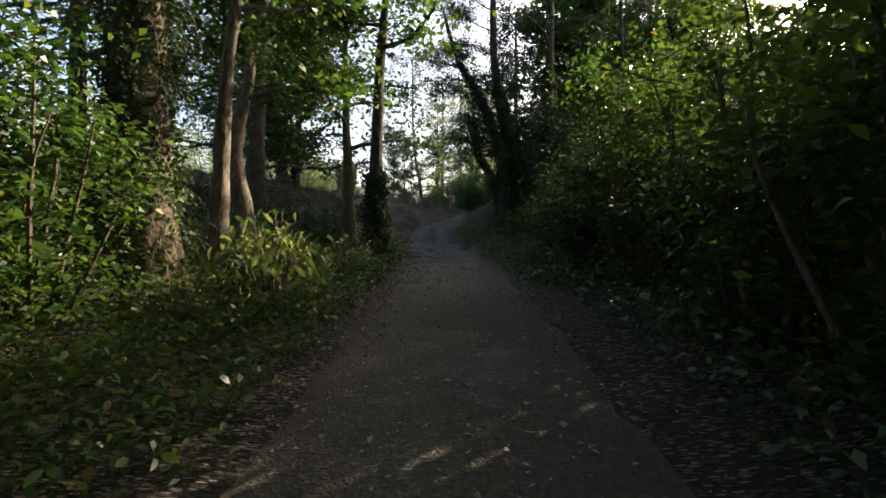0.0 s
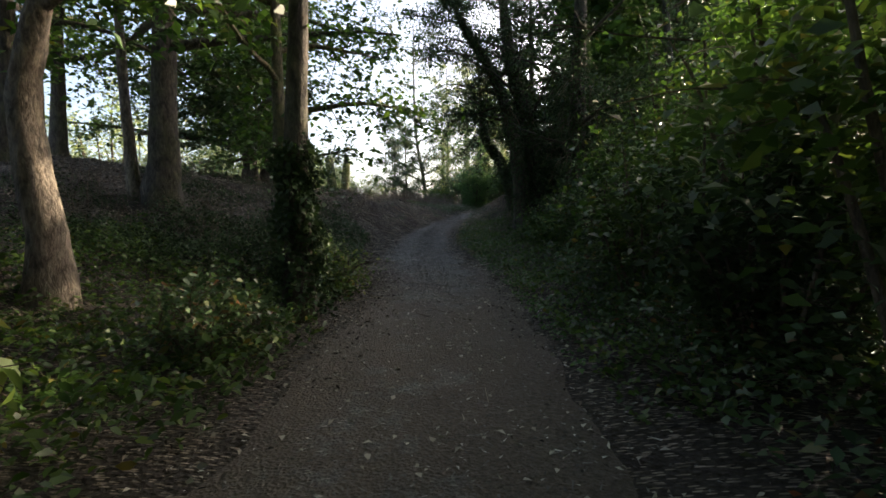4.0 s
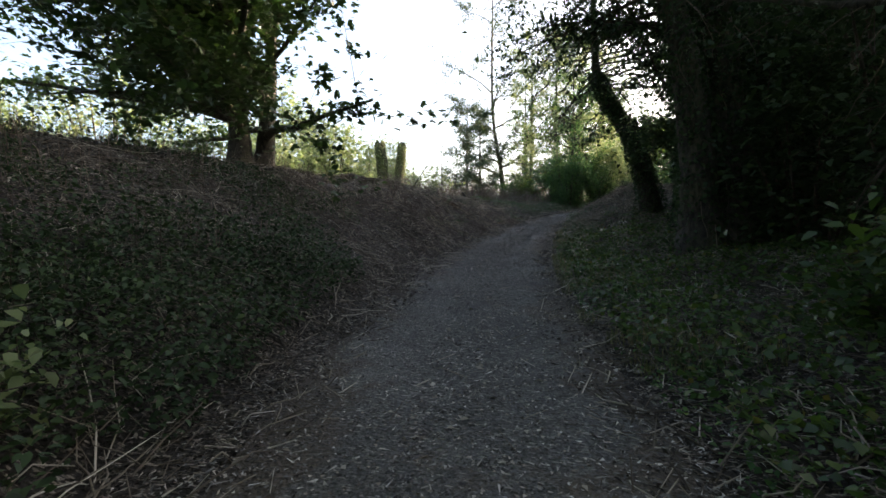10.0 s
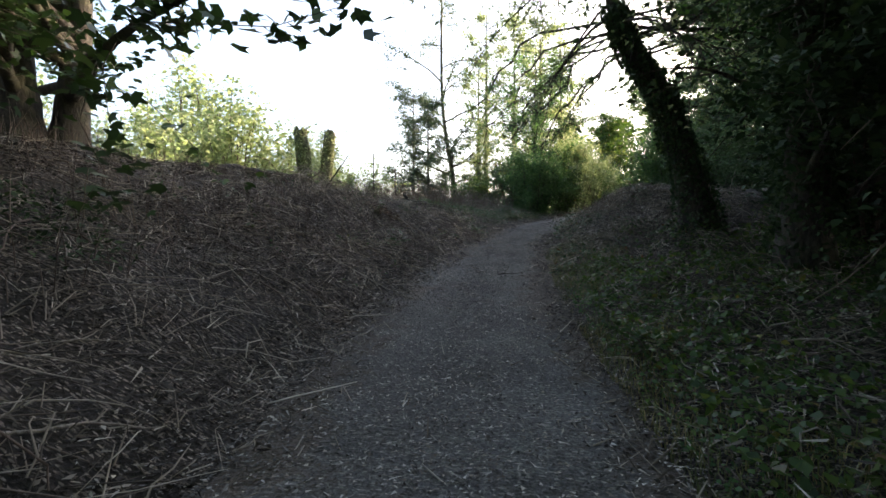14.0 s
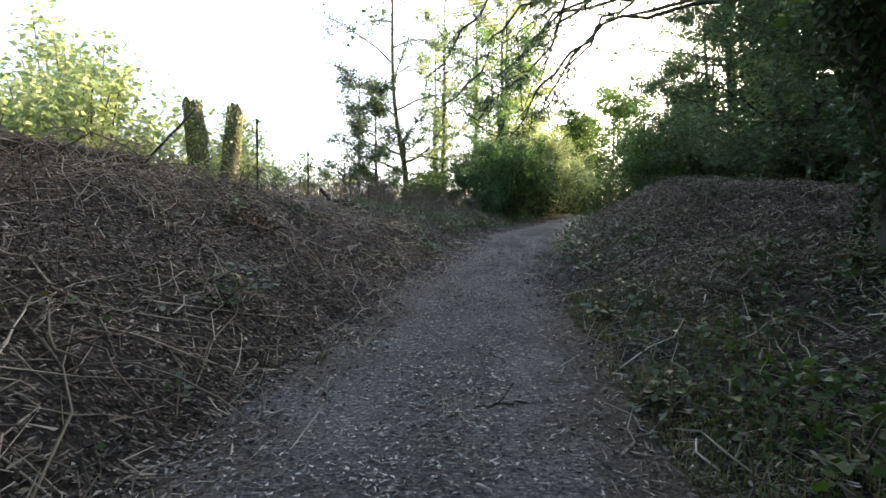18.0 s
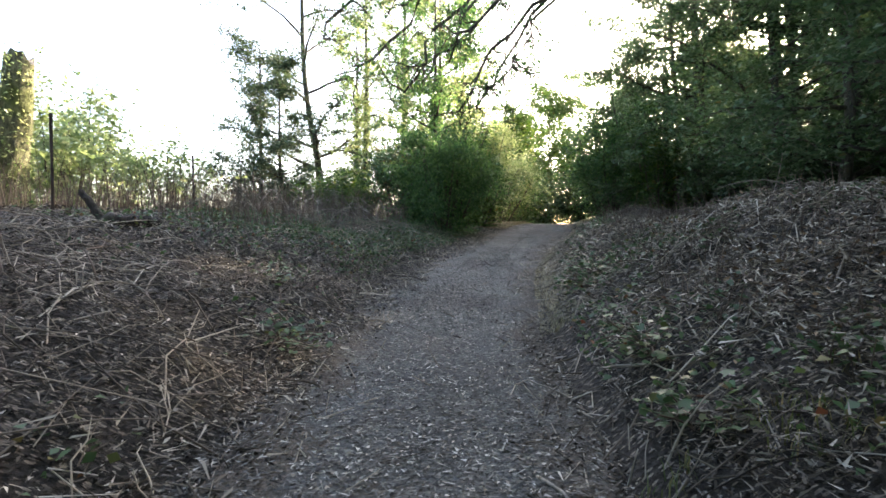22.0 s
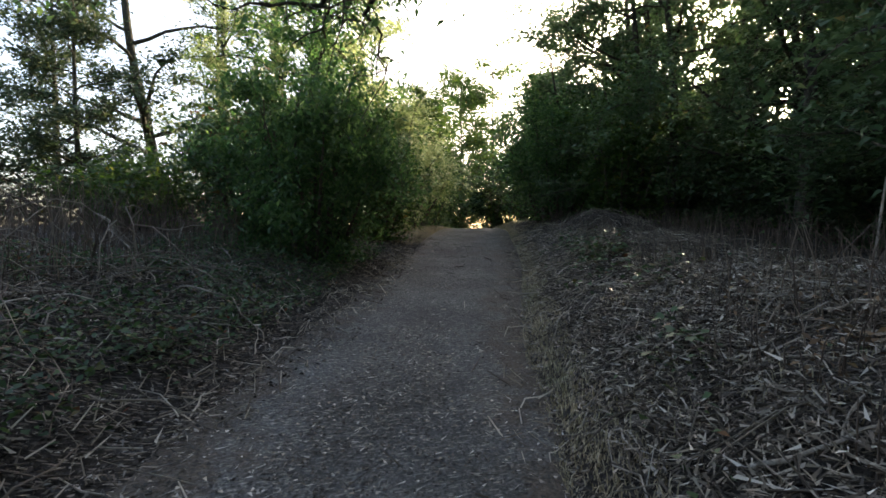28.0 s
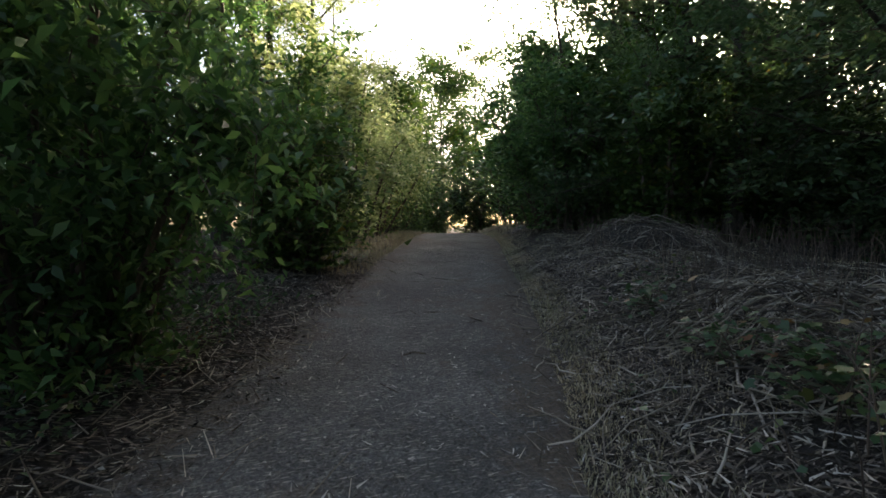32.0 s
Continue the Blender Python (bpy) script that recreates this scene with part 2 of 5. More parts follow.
M_BUSH = leaf_material("climber_leaves", [(0.0, (0.028, 0.078, 0.028)), (0.7, (0.066, 0.15, 0.05)), (1.0, (0.14, 0.23, 0.08))], 0.45)
M_NETTLE = leaf_material("tall_herb_leaves", [(0.0, (0.05, 0.1, 0.028)), (0.6, (0.11, 0.175, 0.05)), (1.0, (0.27, 0.29, 0.1))], 0.5)
M_IVY = leaf_material("ivy_leaves", [(0.0, (0.016, 0.038, 0.014)), (0.75, (0.036, 0.075, 0.026)), (1.0, (0.06, 0.10, 0.035))], 0.2, 0.68)
# Yellow-green leaf with sunlight put into the colour, much paler than the others.
M_SUNNY = leaf_material("sun_tinted_green_leaves", [(0.0, (0.12, 0.175, 0.075)), (0.6, (0.20, 0.265, 0.125)), (1.0, (0.30, 0.335, 0.19))], 0.5)
M_HERB = leaf_material("herb_leaves", [(0.0, (0.045, 0.085, 0.022)), (0.7, (0.085, 0.14, 0.035)), (1.0, (0.19, 0.18, 0.045))], 0.45)
M_BRAMBLE = leaf_material("bramble_leaves", [(0.0, (0.03, 0.07, 0.03)), (0.8, (0.06, 0.115, 0.045)), (0.93, (0.11, 0.12, 0.04)), (1.0, (0.16, 0.06, 0.03))], 0.3)
M_LITTER = island_material("dry_leaf_litter", [(0.0, (0.014, 0.011, 0.008)), (0.48, (0.055, 0.043, 0.032)), (0.75, (0.165, 0.138, 0.106)), (0.92, (0.4, 0.355, 0.29)), (1.0, (0.64, 0.59, 0.5))])
M_LITTER_PALE = island_material("pale_fallen_leaf", [(0.0, (0.22, 0.2, 0.15)), (1.0, (0.45, 0.42, 0.34))])
M_WEED = island_material("brown_weed_stems", [(0.0, (0.058, 0.04, 0.029)), (0.7, (0.145, 0.104, 0.075)), (1.0, (0.27, 0.21, 0.155))])
M_CHIPS = island_material("pale_wood_chips", [(0.0, (0.03, 0.028, 0.025)), (0.5, (0.115, 0.111, 0.1)), (0.84, (0.25, 0.24, 0.215)), (1.0, (0.6, 0.575, 0.515))])
M_STRAW = island_material("dry_stems", [(0.0, (0.04, 0.03, 0.02)), (0.5, (0.15, 0.12, 0.086)), (0.82, (0.37, 0.32, 0.245)), (1.0, (0.64, 0.58, 0.48))])
M_DEADLEAF = island_material("hanging_dead_leaves", [(0.0, (0.07, 0.04, 0.022)), (0.6, (0.17, 0.10, 0.05)), (1.0, (0.30, 0.20, 0.10))])
M_GRASS_DRY = leaf_material("dry_grass_blades", [(0.0, (0.19, 0.165, 0.11)), (0.6, (0.36, 0.315, 0.225)), (1.0, (0.55, 0.495, 0.375))], 0.2, 0.8)
M_GRASS = leaf_material("grass_blades", [(0.0, (0.06, 0.09, 0.025)), (0.6, (0.12, 0.13, 0.05)), (1.0, (0.28, 0.23, 0.12))], 0.3)


# ---- plan of the ground ----
def table(y, ys, vs):
    return np.interp(y, ys, vs)


def z_raw(y):
    return table(y, (-60, -20, 0, 4, 8, 12, 16, 20, 24, 28, 32, 36, 40, 44, 48, 52, 56, 60, 66, 72, 90, 200),
                 (-2.5, -0.9, 0, 0.28, 0.5, 0.7, 0.88, 1.26, 1.48, 1.89, 2.37, 2.76, 3.18, 3.56, 3.9, 4.22, 4.46, 4.62, 4.68, 4.5, 3.8, 2.0))


SMOOTH_Y = np.arange(-62, 202, 0.5)
SMOOTH_Z = np.mean([z_raw(SMOOTH_Y + k) for k in np.linspace(-2.5, 2.5, 11)], axis=0)


def z_path(y):
    return np.interp(y, SMOOTH_Y, SMOOTH_Z)


def soft_table(y, ys, vs):
    return np.mean([table(y + k, ys, vs) for k in (-1.2, -0.6, 0, 0.6, 1.2)], axis=0)


EDGE_Y = (-10, 2.5, 4.7, 8.8, 10.8, 13, 15.3, 17.3, 20.4, 23.4, 26.5, 30.3, 33.9, 37, 39.5, 42.5, 44.5, 47, 51, 56.5, 65.5, 78)


def left_edge(y):
    return soft_table(y, EDGE_Y, (-2.2, -2.2, -2.34, -2.5, -2.6, -2.85, -3.3, -3.85, -4.4, -4.6, -4.9, -4.5, -3.95, -3.5, -2.95, -1.7, -0.9, -0.08, 1.5, 3.5, 6.9, 12.5))


def right_edge(y):
    return soft_table(y, EDGE_Y, (0.3, 0.22, 0.13, -0.02, -0.15, -0.42, -0.68, -1.1, -1.64, -1.9, -2.05, -2.05, -1.9, -1.15, -0.42, 0.85, 1.95, 3.1, 4.75, 7.15, 10.3, 15.8))


def lumps(x, y):
    """Smooth uneven relief, about -1 to 1."""
    a = np.sin(x * 1.31 + 1.7 * np.sin(y * 0.43)) * np.cos(y * 1.07 + 1.3 * np.sin(x * 0.57))
    b = np.sin(x * 2.9 + y * 1.3 + 2 * np.sin(y * 0.9)) * np.cos(y * 3.3 - x * 0.8)
    c = np.sin(x * 6.7 - y * 2.1 + np.sin(y * 3.1)) * np.cos(y * 7.3 + x * 1.9)
    return 0.55 * a + 0.3 * b + 0.15 * c


def height(x, y):
    x, y = np.asarray(x, float), np.asarray(y, float)
    zp, xl, xr = z_path(y), left_edge(y), right_edge(y)
    toe = xl - table(y, (-10, 8, 12, 16, 19, 60), (3.2, 2.8, 2.2, 0.9, 0.1, 0.3))
    xc = soft_table(y, (-20, 0, 10, 22, 28.6, 32, 37, 42, 50, 80), (-30, -26, -22, -17, -13, -11.2, -9.0, -8.2, -8, -6))
    zc = soft_table(y, (-20, 0, 22, 28.6, 32, 37, 42, 50, 70, 100), (3.8, 4.4, 4.7, 4.55, 4.38, 4.08, 4.2, 4.55, 5.0, 3.5))
    power = table(y, (0, 12, 20, 30), (1.3, 1.4, 2.2, 2.1))
    v = (toe - x) / (toe - xc)
    left = zp + (zc - zp) * (1 - (1 - np.clip(v, 0, 1)) ** power) - 3.2 * (1 - np.exp(-np.clip(xc - x - 1.5, 0, None) / 22))
    rise = soft_table(y, (0, 15, 20, 26, 29, 31, 33.5, 36, 38.5, 42, 50, 80), (0.3, 0.35, 0.4, 0.4, 0.55, 0.95, 1.45, 1.3, 0.8, 0.55, 0.5, 0.3))
    w = np.clip((x - xr) / table(y, (27, 31, 34, 36, 38, 41), (3.7, 3.0, 2.8, 2.6, 2.0, 1.6)), 0, 1)
    right = zp + rise * (1 - (1 - w) ** 1.6) + 2.2 * (1 - np.exp(-np.clip(x - 16, 0, None) / 10))
    z = np.where(x < toe, left, np.where(x > xr, right, zp))
    off = np.clip(np.maximum(xl - x, x - xr), 0, 2) / 2
    return z - 0.02 * (off <= 0) + lumps(x, y) * (0.015 + 0.13 * off)


def ground_z(x, y):
    return float(height(x, y))


# ---- mesh helpers ----
def mesh_of(name, verts, faces, mat, smooth=False):
    """A mesh from arrays; all faces have the same number of corners."""
    verts, faces = np.asarray(verts, np.float32), np.asarray(faces, np.int32)
    me = bpy.data.meshes.new(name)
    k = faces.shape[1]
    me.vertices.add(len(verts))
    me.vertices.foreach_set("co", verts.ravel())
    me.loops.add(faces.size)
    me.loops.foreach_set("vertex_index", faces.ravel())
    me.polygons.add(len(faces))
    me.polygons.foreach_set("loop_start", np.arange(len(faces), dtype=np.int32) * k)
    if smooth:
        me.polygons.foreach_set("use_smooth", np.ones(len(faces), bool))
    me.materials.append(mat)
    me.update(calc_edges=True)
    return me


def part(name, me, parent=None, label="", kind=""):
    ob = new(name, me)
    if parent:
        ob.parent = parent
    return tagged(ob, label, kind=kind)


def thing(name, at, label, category, group="", kind=""):
    ob = new(name)
    ob.location = at
    ob.empty_display_size = 0.2
    return tagged(ob, label, category, group, kind)


def unit(v):
    return v / np.maximum(np.linalg.norm(v, axis=-1, keepdims=True), 1e-9)


def leaf_arrays(rng, centres, length, ratio=0.55, tilt=0.6, droop=0.3, fold=0.12):
    """A pointed leaf folded along its midrib at every centre."""
    c = np.asarray(centres, float)
    n = len(c)
    ang = rng.uniform(0, 2 * np.pi, n)
    axis = unit(np.stack([np.cos(ang), np.sin(ang), -droop + tilt * 0.6 * rng.normal(size=n)], 1))
    up = unit(np.array([0, 0, 1.0]) + tilt * rng.normal(size=(n, 3)))
    side = unit(np.cross(axis, up))
    up = np.cross(side, axis)
    size = length * rng.uniform(0.6, 1.25, (n, 1))
    half = size * ratio * 0.5
    v = np.stack([c - axis * size * 0.5, c + side * half + up * size * fold - axis * size * 0.08,
                  c + axis * size * 0.5 - up * size * fold * 0.6, c - side * half + up * size * fold - axis * size * 0.08], 1)
    f = np.arange(4 * n).reshape(n, 4)
    return v.reshape(-1, 3), f


def oval_arrays(rng, centres, length, ratio=0.55, tilt=0.6, droop=0.3, fold=0.12):
    """A six-cornered leaf folded along its midrib at every centre."""
    c = np.asarray(centres, float)
    n = len(c)
    ang = rng.uniform(0, 2 * np.pi, n)
    axis = unit(np.stack([np.cos(ang), np.sin(ang), -droop + tilt * 0.6 * rng.normal(size=n)], 1))
    up = unit(np.array([0, 0, 1.0]) + tilt * rng.normal(size=(n, 3)))
    side = unit(np.cross(axis, up))
    up = np.cross(side, axis)
    size = length * rng.uniform(0.55, 1.3, (n, 1))
    half = size * ratio * 0.5
    low, high = -0.22 * size, 0.16 * size
    v = np.stack([c - axis * size * 0.5, c + side * half * 0.85 + up * size * fold + axis * low, c + side * half * 0.8 + up * size * fold * 0.7 + axis * high, c + axis * size * 0.55 - up * size * fold,
                  c - side * half * 0.8 + up * size * fold * 0.7 + axis * high, c - side * half * 0.85 + up * size * fold + axis * low], 1)
    return v.reshape(-1, 3), np.arange(6 * n).reshape(n, 6)


def sliver_arrays(rng, centres, length, ratio=0.2, tilt=0.3):
    """A thin pointed sliver at every centre."""
    c = np.asarray(centres, float)
    n = len(c)
    ang = rng.uniform(0, 2 * np.pi, n)
    axis = unit(np.stack([np.cos(ang), np.sin(ang), tilt * 0.5 * rng.normal(size=n)], 1))
    side = unit(np.stack([-np.sin(ang), np.cos(ang), tilt * rng.normal(size=n)], 1))
    size = length * rng.uniform(0.5, 1.4, (n, 1))
    half = size * ratio * 0.6
    v = np.stack([c - axis * size * 0.5 - side * half, c - axis * size * 0.4 + side * half, c + axis * size * 0.5], 1)
    return v.reshape(-1, 3), np.arange(3 * n).reshape(n, 3)


def small_arrays(rng, centres, length, ratio=0.6, tilt=0.7, droop=0.3):
    """A small three-cornered leaf at every centre."""
    c = np.asarray(centres, float)
    n = len(c)
    ang = rng.uniform(0, 2 * np.pi, n)
    axis = unit(np.stack([np.cos(ang), np.sin(ang), -droop + tilt * 0.6 * rng.normal(size=n)], 1))
    side = unit(np.cross(axis, unit(np.array([0, 0, 1.0]) + tilt * rng.normal(size=(n, 3)))))
    size = length * rng.uniform(0.6, 1.3, (n, 1))
    v = np.stack([c - axis * size * 0.5 + side * size * ratio * 0.4, c - axis * size * 0.35 - side * size * ratio * 0.5, c + axis * size * 0.55], 1)
    return v.reshape(-1, 3), np.arange(3 * n).reshape(n, 3)


def lobed_arrays(rng, centres, length, tilt=0.5, droop=0.35):
    """Three-lobed leaves: three blades that share a stalk end."""
    c = np.asarray(centres, float)
    n = len(c)
    ang = rng.uniform(0, 2 * np.pi, n)
    axis = unit(np.stack([np.cos(ang), np.sin(ang), -droop + tilt * 0.5 * rng.normal(size=n)], 1))
    up = unit(np.array([0, 0, 1.0]) + tilt * rng.normal(size=(n, 3)))
    side = unit(np.cross(axis, up))
    size = length * rng.uniform(0.6, 1.2, (n, 1))
    base = c - axis * size * 0.4
    pts = [base]
    for along, out in ((0.02, 0.36), (0.48, 0.56), (0.52, 0.2), (1.0, 0.0), (0.52, -0.2), (0.48, -0.56), (0.02, -0.36)):
        pts.append(base + axis * size * along + side * size * out + np.array([0, 0, -0.12]) * size * abs(out))
    v = np.stack(pts, 1).reshape(-1, 3)
    return v, np.arange(8 * n).reshape(n, 8)


def leaves(name, rng, centres, length, mat, oval=False, small=False, **kw):
    v, f = (small_arrays if small else oval_arrays if oval else leaf_arrays)(rng, centres, length, **kw)
    return mesh_of(name, v, f, mat)


def tube_arrays(paths, sides=6, rough=0.0, rng=None):
    """Tapered tubes along polylines: (points, radii) each."""
    vs, fs, base = [], [], 0
    ang = np.linspace(0, 2 * np.pi, sides, endpoint=False)
    for pts, rad in paths:
        p, r = np.asarray(pts, float), np.asarray(rad, float)
        d = unit(np.gradient(p, axis=0))
        ref = np.where(np.abs(d[:, 2:3]) > 0.9, np.array([[1.0, 0, 0]]), np.array([[0, 0, 1.0]]))
        a = unit(np.cross(d, ref))
        b = np.cross(d, a)
        k = r[:, None] * np.ones(sides)
        if rough and rng is not None:
            k = k * (1 + rough * rng.normal(size=k.shape))
        ring = p[:, None] + k[..., None] * (np.cos(ang)[:, None] * a[:, None] + np.sin(ang)[:, None] * b[:, None])
        m = len(p)
        vs.append(ring.reshape(-1, 3))
        i = np.arange(m - 1)[:, None] * sides + np.arange(sides)
        j = np.arange(m - 1)[:, None] * sides + (np.arange(sides) + 1) % sides
        fs.append((base + np.stack([i, j, j + sides, i + sides], -1)).reshape(-1, 4))
        base += m * sides
    return np.concatenate(vs), np.concatenate(fs)


def tubes(name, paths, mat, sides=6, rough=0.0, rng=None):
    v, f = tube_arrays(paths, sides, rough, rng)
    return mesh_of(name, v, f, mat, smooth=True)


def smooth_line(ctrl, n):
    """A Catmull-Rom line through control points."""
    c = np.asarray(ctrl, float)
    c = np.vstack([2 * c[0] - c[1], c, 2 * c[-1] - c[-2]])
    out = []
    for t in np.linspace(0, len(c) - 3 - 1e-6, n):
        i = int(t)
        u = t - i
        p0, p1, p2, p3 = c[i:i + 4]
        out.append(0.5 * (2 * p1 + (p2 - p0) * u + (2 * p0 - 5 * p1 + 4 * p2 - p3) * u * u + (3 * p1 - p0 - 3 * p2 + p3) * u ** 3))
    return np.array(out)


def bough(rng, start, way, length, radius, n=7, sag=0.0, wander=0.12):
    """A branch that wanders off from a start point."""
    pts, p, d = [start], np.array(start, float), unit(np.array(way, float))
    for _ in range(n - 1):
        d = unit(d + wander * rng.normal(size=3) + np.array([0, 0, -sag]))
        p = p + d * length / (n - 1)
        pts.append(p)
    return np.array(pts), np.linspace(radius, max(radius * 0.2, 0.004), n)


LEAF_SHARE, LEAF_SCALE = 0.58, 1.22


def make_tree(name, at, ctrl, r0, label, category="tree", group="", bark=None, leaf=None, seed=1, limbs=9, first=0.35, reach=3.0,
              rise=0.45, sag=0.03, subs=7, sub_len=0.45, count=6000, size=0.1, spread=0.28, ivy=0, ivy_top=4.0, ivy_size=0.07, ivy_deep=0.13, lobed=False,
              sides=10, top_reach=0.45, aim=None, aim_share=0.0, droop=0.3, twigs=True, rough=0.03, ratio=0.55, dead=0, avoid=None, slim=1.0, clump=1.9, oval=False, small=False, ivy_leaf=None):
    """A tree at a place: trunk along control points, limbs, twigs, leaf sprays and, where it has it, ivy."""
    rng = np.random.default_rng(seed)
    count, size = int(count * LEAF_SHARE), size * LEAF_SCALE
    root = thing(name, at, label, category, group)
    line = smooth_line(ctrl, 22)
    t = np.linspace(0, 1, 22)
    rad = r0 * (1 - 0.82 * t) * (1 + 0.45 * np.exp(-t * 22))
    line[0, 2] -= 0.25
    bole = part("trunk", tubes("trunk", [(line, rad)], bark or M_BARK, sides, rough, rng), root)
    twig_paths, anchors = [], []
    for i in range(limbs):
        f = first + (1 - first) * (i + rng.uniform(0, 0.7)) / limbs
        k = min(f, 0.98) * 21
        j = int(k)
        start = line[j] + (line[min(j + 1, 21)] - line[j]) * (k - j)
        a = i * 2.4 + rng.uniform(-0.5, 0.5)
        way = np.array([math.cos(a), math.sin(a), 0])
        if aim is not None and rng.random() < aim_share:
            way = unit(np.array([*aim, 0]) + 0.5 * rng.normal(size=3) * np.array([1, 1, 0]))
        if avoid is not None and np.dot(way[:2], avoid) > 0.15:
            way[:2] -= 2 * np.dot(way[:2], avoid) * np.array(avoid)
        g = 1 - (1 - top_reach) * (f - first) / max(1 - first, 1e-3)
        length = reach * g * rng.uniform(0.75, 1.2)
        pts, rr = bough(rng, start, way + np.array([0, 0, rise + 0.5 * (f - first)]), length, slim * max(0.02, min(rad[j] * 0.55, 0.02 * length + 0.015)), 8, sag)
        part("limb", tubes("limb", [(pts, rr)], bark or M_BARK, 6, rough, rng), root)
        anchors.append(pts[3:])
        for s in range(subs):
            q = rng.uniform(0.25, 1.0)
            b = q * 7
            jb = min(int(b), 6)
            st = pts[jb] + (pts[jb + 1] - pts[jb]) * (b - jb)
            dirn = unit(pts[jb + 1] - pts[jb]) + 0.75 * rng.normal(size=3) + np.array([0, 0, 0.1 - droop * 0.4])
            sp, sr = bough(rng, st, dirn, length * sub_len * rng.uniform(0.6, 1.2), 0.012, 4, sag * 1.5 + 0.04 * droop, 0.2)
            twig_paths.append((sp, sr))
            anchors.append(sp)
            anchors.append((sp[1:] + sp[:-1]) / 2)
    if twigs and twig_paths:
        part("twig_spray", tubes("twig_spray", twig_paths, M_TWIG, 3), root, kind="stuff")
    if count and anchors:
        anc = np.concatenate(anchors)
        wts = rng.exponential(size=len(anc)) ** clump
        pick = anc[rng.choice(len(anc), count, p=wts / wts.sum())]
        c = pick + rng.normal(size=(count, 3)) * np.array([spread, spread, spread * 0.6]) * rng.choice([0.55, 1.15], (count, 1), p=[0.6, 0.4])
        if lobed:
            v, fcs = lobed_arrays(rng, c, size, droop=droop)
            part("crown", mesh_of("crown", v, fcs, leaf or M_LEAF), root, kind="stuff")
        else:
            part("crown", leaves("crown", rng, c, size, leaf or M_LEAF, small=small, droop=droop, ratio=ratio), root, kind="stuff")
    if ivy:
        q = rng.uniform(0, 1, ivy) ** 0.85
        hh = np.clip(q * ivy_top / max(line[-1, 2], 0.1), 0, 0.98) * 21
        j = hh.astype(int)
        cen = line[j] + (line[np.minimum(j + 1, 21)] - line[j]) * (hh - j)[:, None]
        a = rng.uniform(0, 2 * np.pi, ivy)
        clump = 0.03 + ivy_deep * (0.5 + 0.5 * np.sin(a * 3 + q * 17)) * rng.random(ivy)
        rr = rad[j] + clump
        c = cen + np.stack([np.cos(a) * rr, np.sin(a) * rr, rng.normal(size=ivy) * 0.05], 1)
        part("ivy", leaves("ivy", rng, c, ivy_size, ivy_leaf or M_IVY, oval=oval, ratio=0.8, tilt=0.8, droop=0.8), bole, "sunlit yellow-green ivy leaves" if ivy_leaf else "dark green ivy leaves", "stuff")
    if dead:
        q = rng.uniform(0.05, 0.55, dead) * 21
        j = q.astype(int)
        a = rng.uniform(0, 2 * np.pi, dead)
        paths = []
        for jj, aa in zip(j, a):
            st = line[jj] + rad[jj] * np.array([math.cos(aa), math.sin(aa), 0])
            paths.append(bough(rng, st, (math.cos(aa), math.sin(aa), -0.6), rng.uniform(0.5, 1.5), 0.008, 6, 0.35, 0.25))
        part("dead_vines", tubes("dead_vines", paths, M_WEED, 4), bole, "dry hanging vines", "stuff")
    return root


def make_shrub(name, at, label, radius, tall, category="shrub", group="", leaf=None, seed=1, stems=10, count=5000, size=0.08, spread=0.2, base=0.05,
               droop=0.3, lobed=False, lean=(0, 0), ratio=0.55, fill=1.0, bark=None, oval=False, clump=1.9, small=False):
    """A many-stemmed shrub."""
    rng = np.random.default_rng(seed)
    count, size = int(count * LEAF_SHARE), size * LEAF_SCALE
    root = thing(name, at, label, category, group)
    main, twig_paths, anchors = [], [], []
    for i in range(stems):
        a = i * 2.4 + rng.uniform(-0.4, 0.4)
        out = radius * math.sqrt((i + 0.5) / stems)
        hgt = tall * rng.uniform(0.7, 1.0) * (1 - 0.45 * (out / radius) ** 2)
        foot = np.array([math.cos(a), math.sin(a), 0]) * out * 0.3 + np.array([0, 0, -0.1])
        tip = np.array([math.cos(a) * out + lean[0] * hgt, math.sin(a) * out + lean[1] * hgt, hgt])
        mid = foot * 0.4 + tip * 0.6 + np.array([0, 0, 0.12 * hgt]) + rng.normal(size=3) * 0.06 * radius
        pts = smooth_line([foot, mid, tip], 9)
        main.append((pts, np.linspace(0.012 + 0.006 * tall, 0.005, 9)))
        lo = max(1, int(8 * base))
        anchors.append(pts[lo:])
        for s in range(8):
            k = int(rng.uniform(max(1, 8 * base), 8))
            sp, sr = bough(rng, pts[k], rng.normal(size=3) * np.array([1, 1, 0.5]) + np.array([math.cos(a), math.sin(a), 0.1]) * 0.5,
                           0.5 * radius * rng.uniform(0.5, 1.3) * fill, 0.006, 4, 0.06 + 0.1 * droop, 0.25)
            twig_paths.append((sp, sr))
            anchors += [sp, (sp[1:] + sp[:-1]) / 2]
    for p in main:
        part("stem", tubes("stem", [p], bark or M_TWIG, 5), root)
    part("twig_spray", tubes("twig_spray", twig_paths, M_TWIG, 3), root, kind="stuff")
    anc = np.concatenate(anchors)
    wts = rng.exponential(size=len(anc)) ** clump
    c = anc[rng.choice(len(anc), count, p=wts / wts.sum())] + rng.normal(size=(count, 3)) * spread * rng.choice([0.55, 1.15], (count, 1), p=[0.6, 0.4])
    c[:, 2] = np.maximum(c[:, 2], 0.03)
    if lobed:
        v, f = lobed_arrays(rng, c, size, droop=droop)
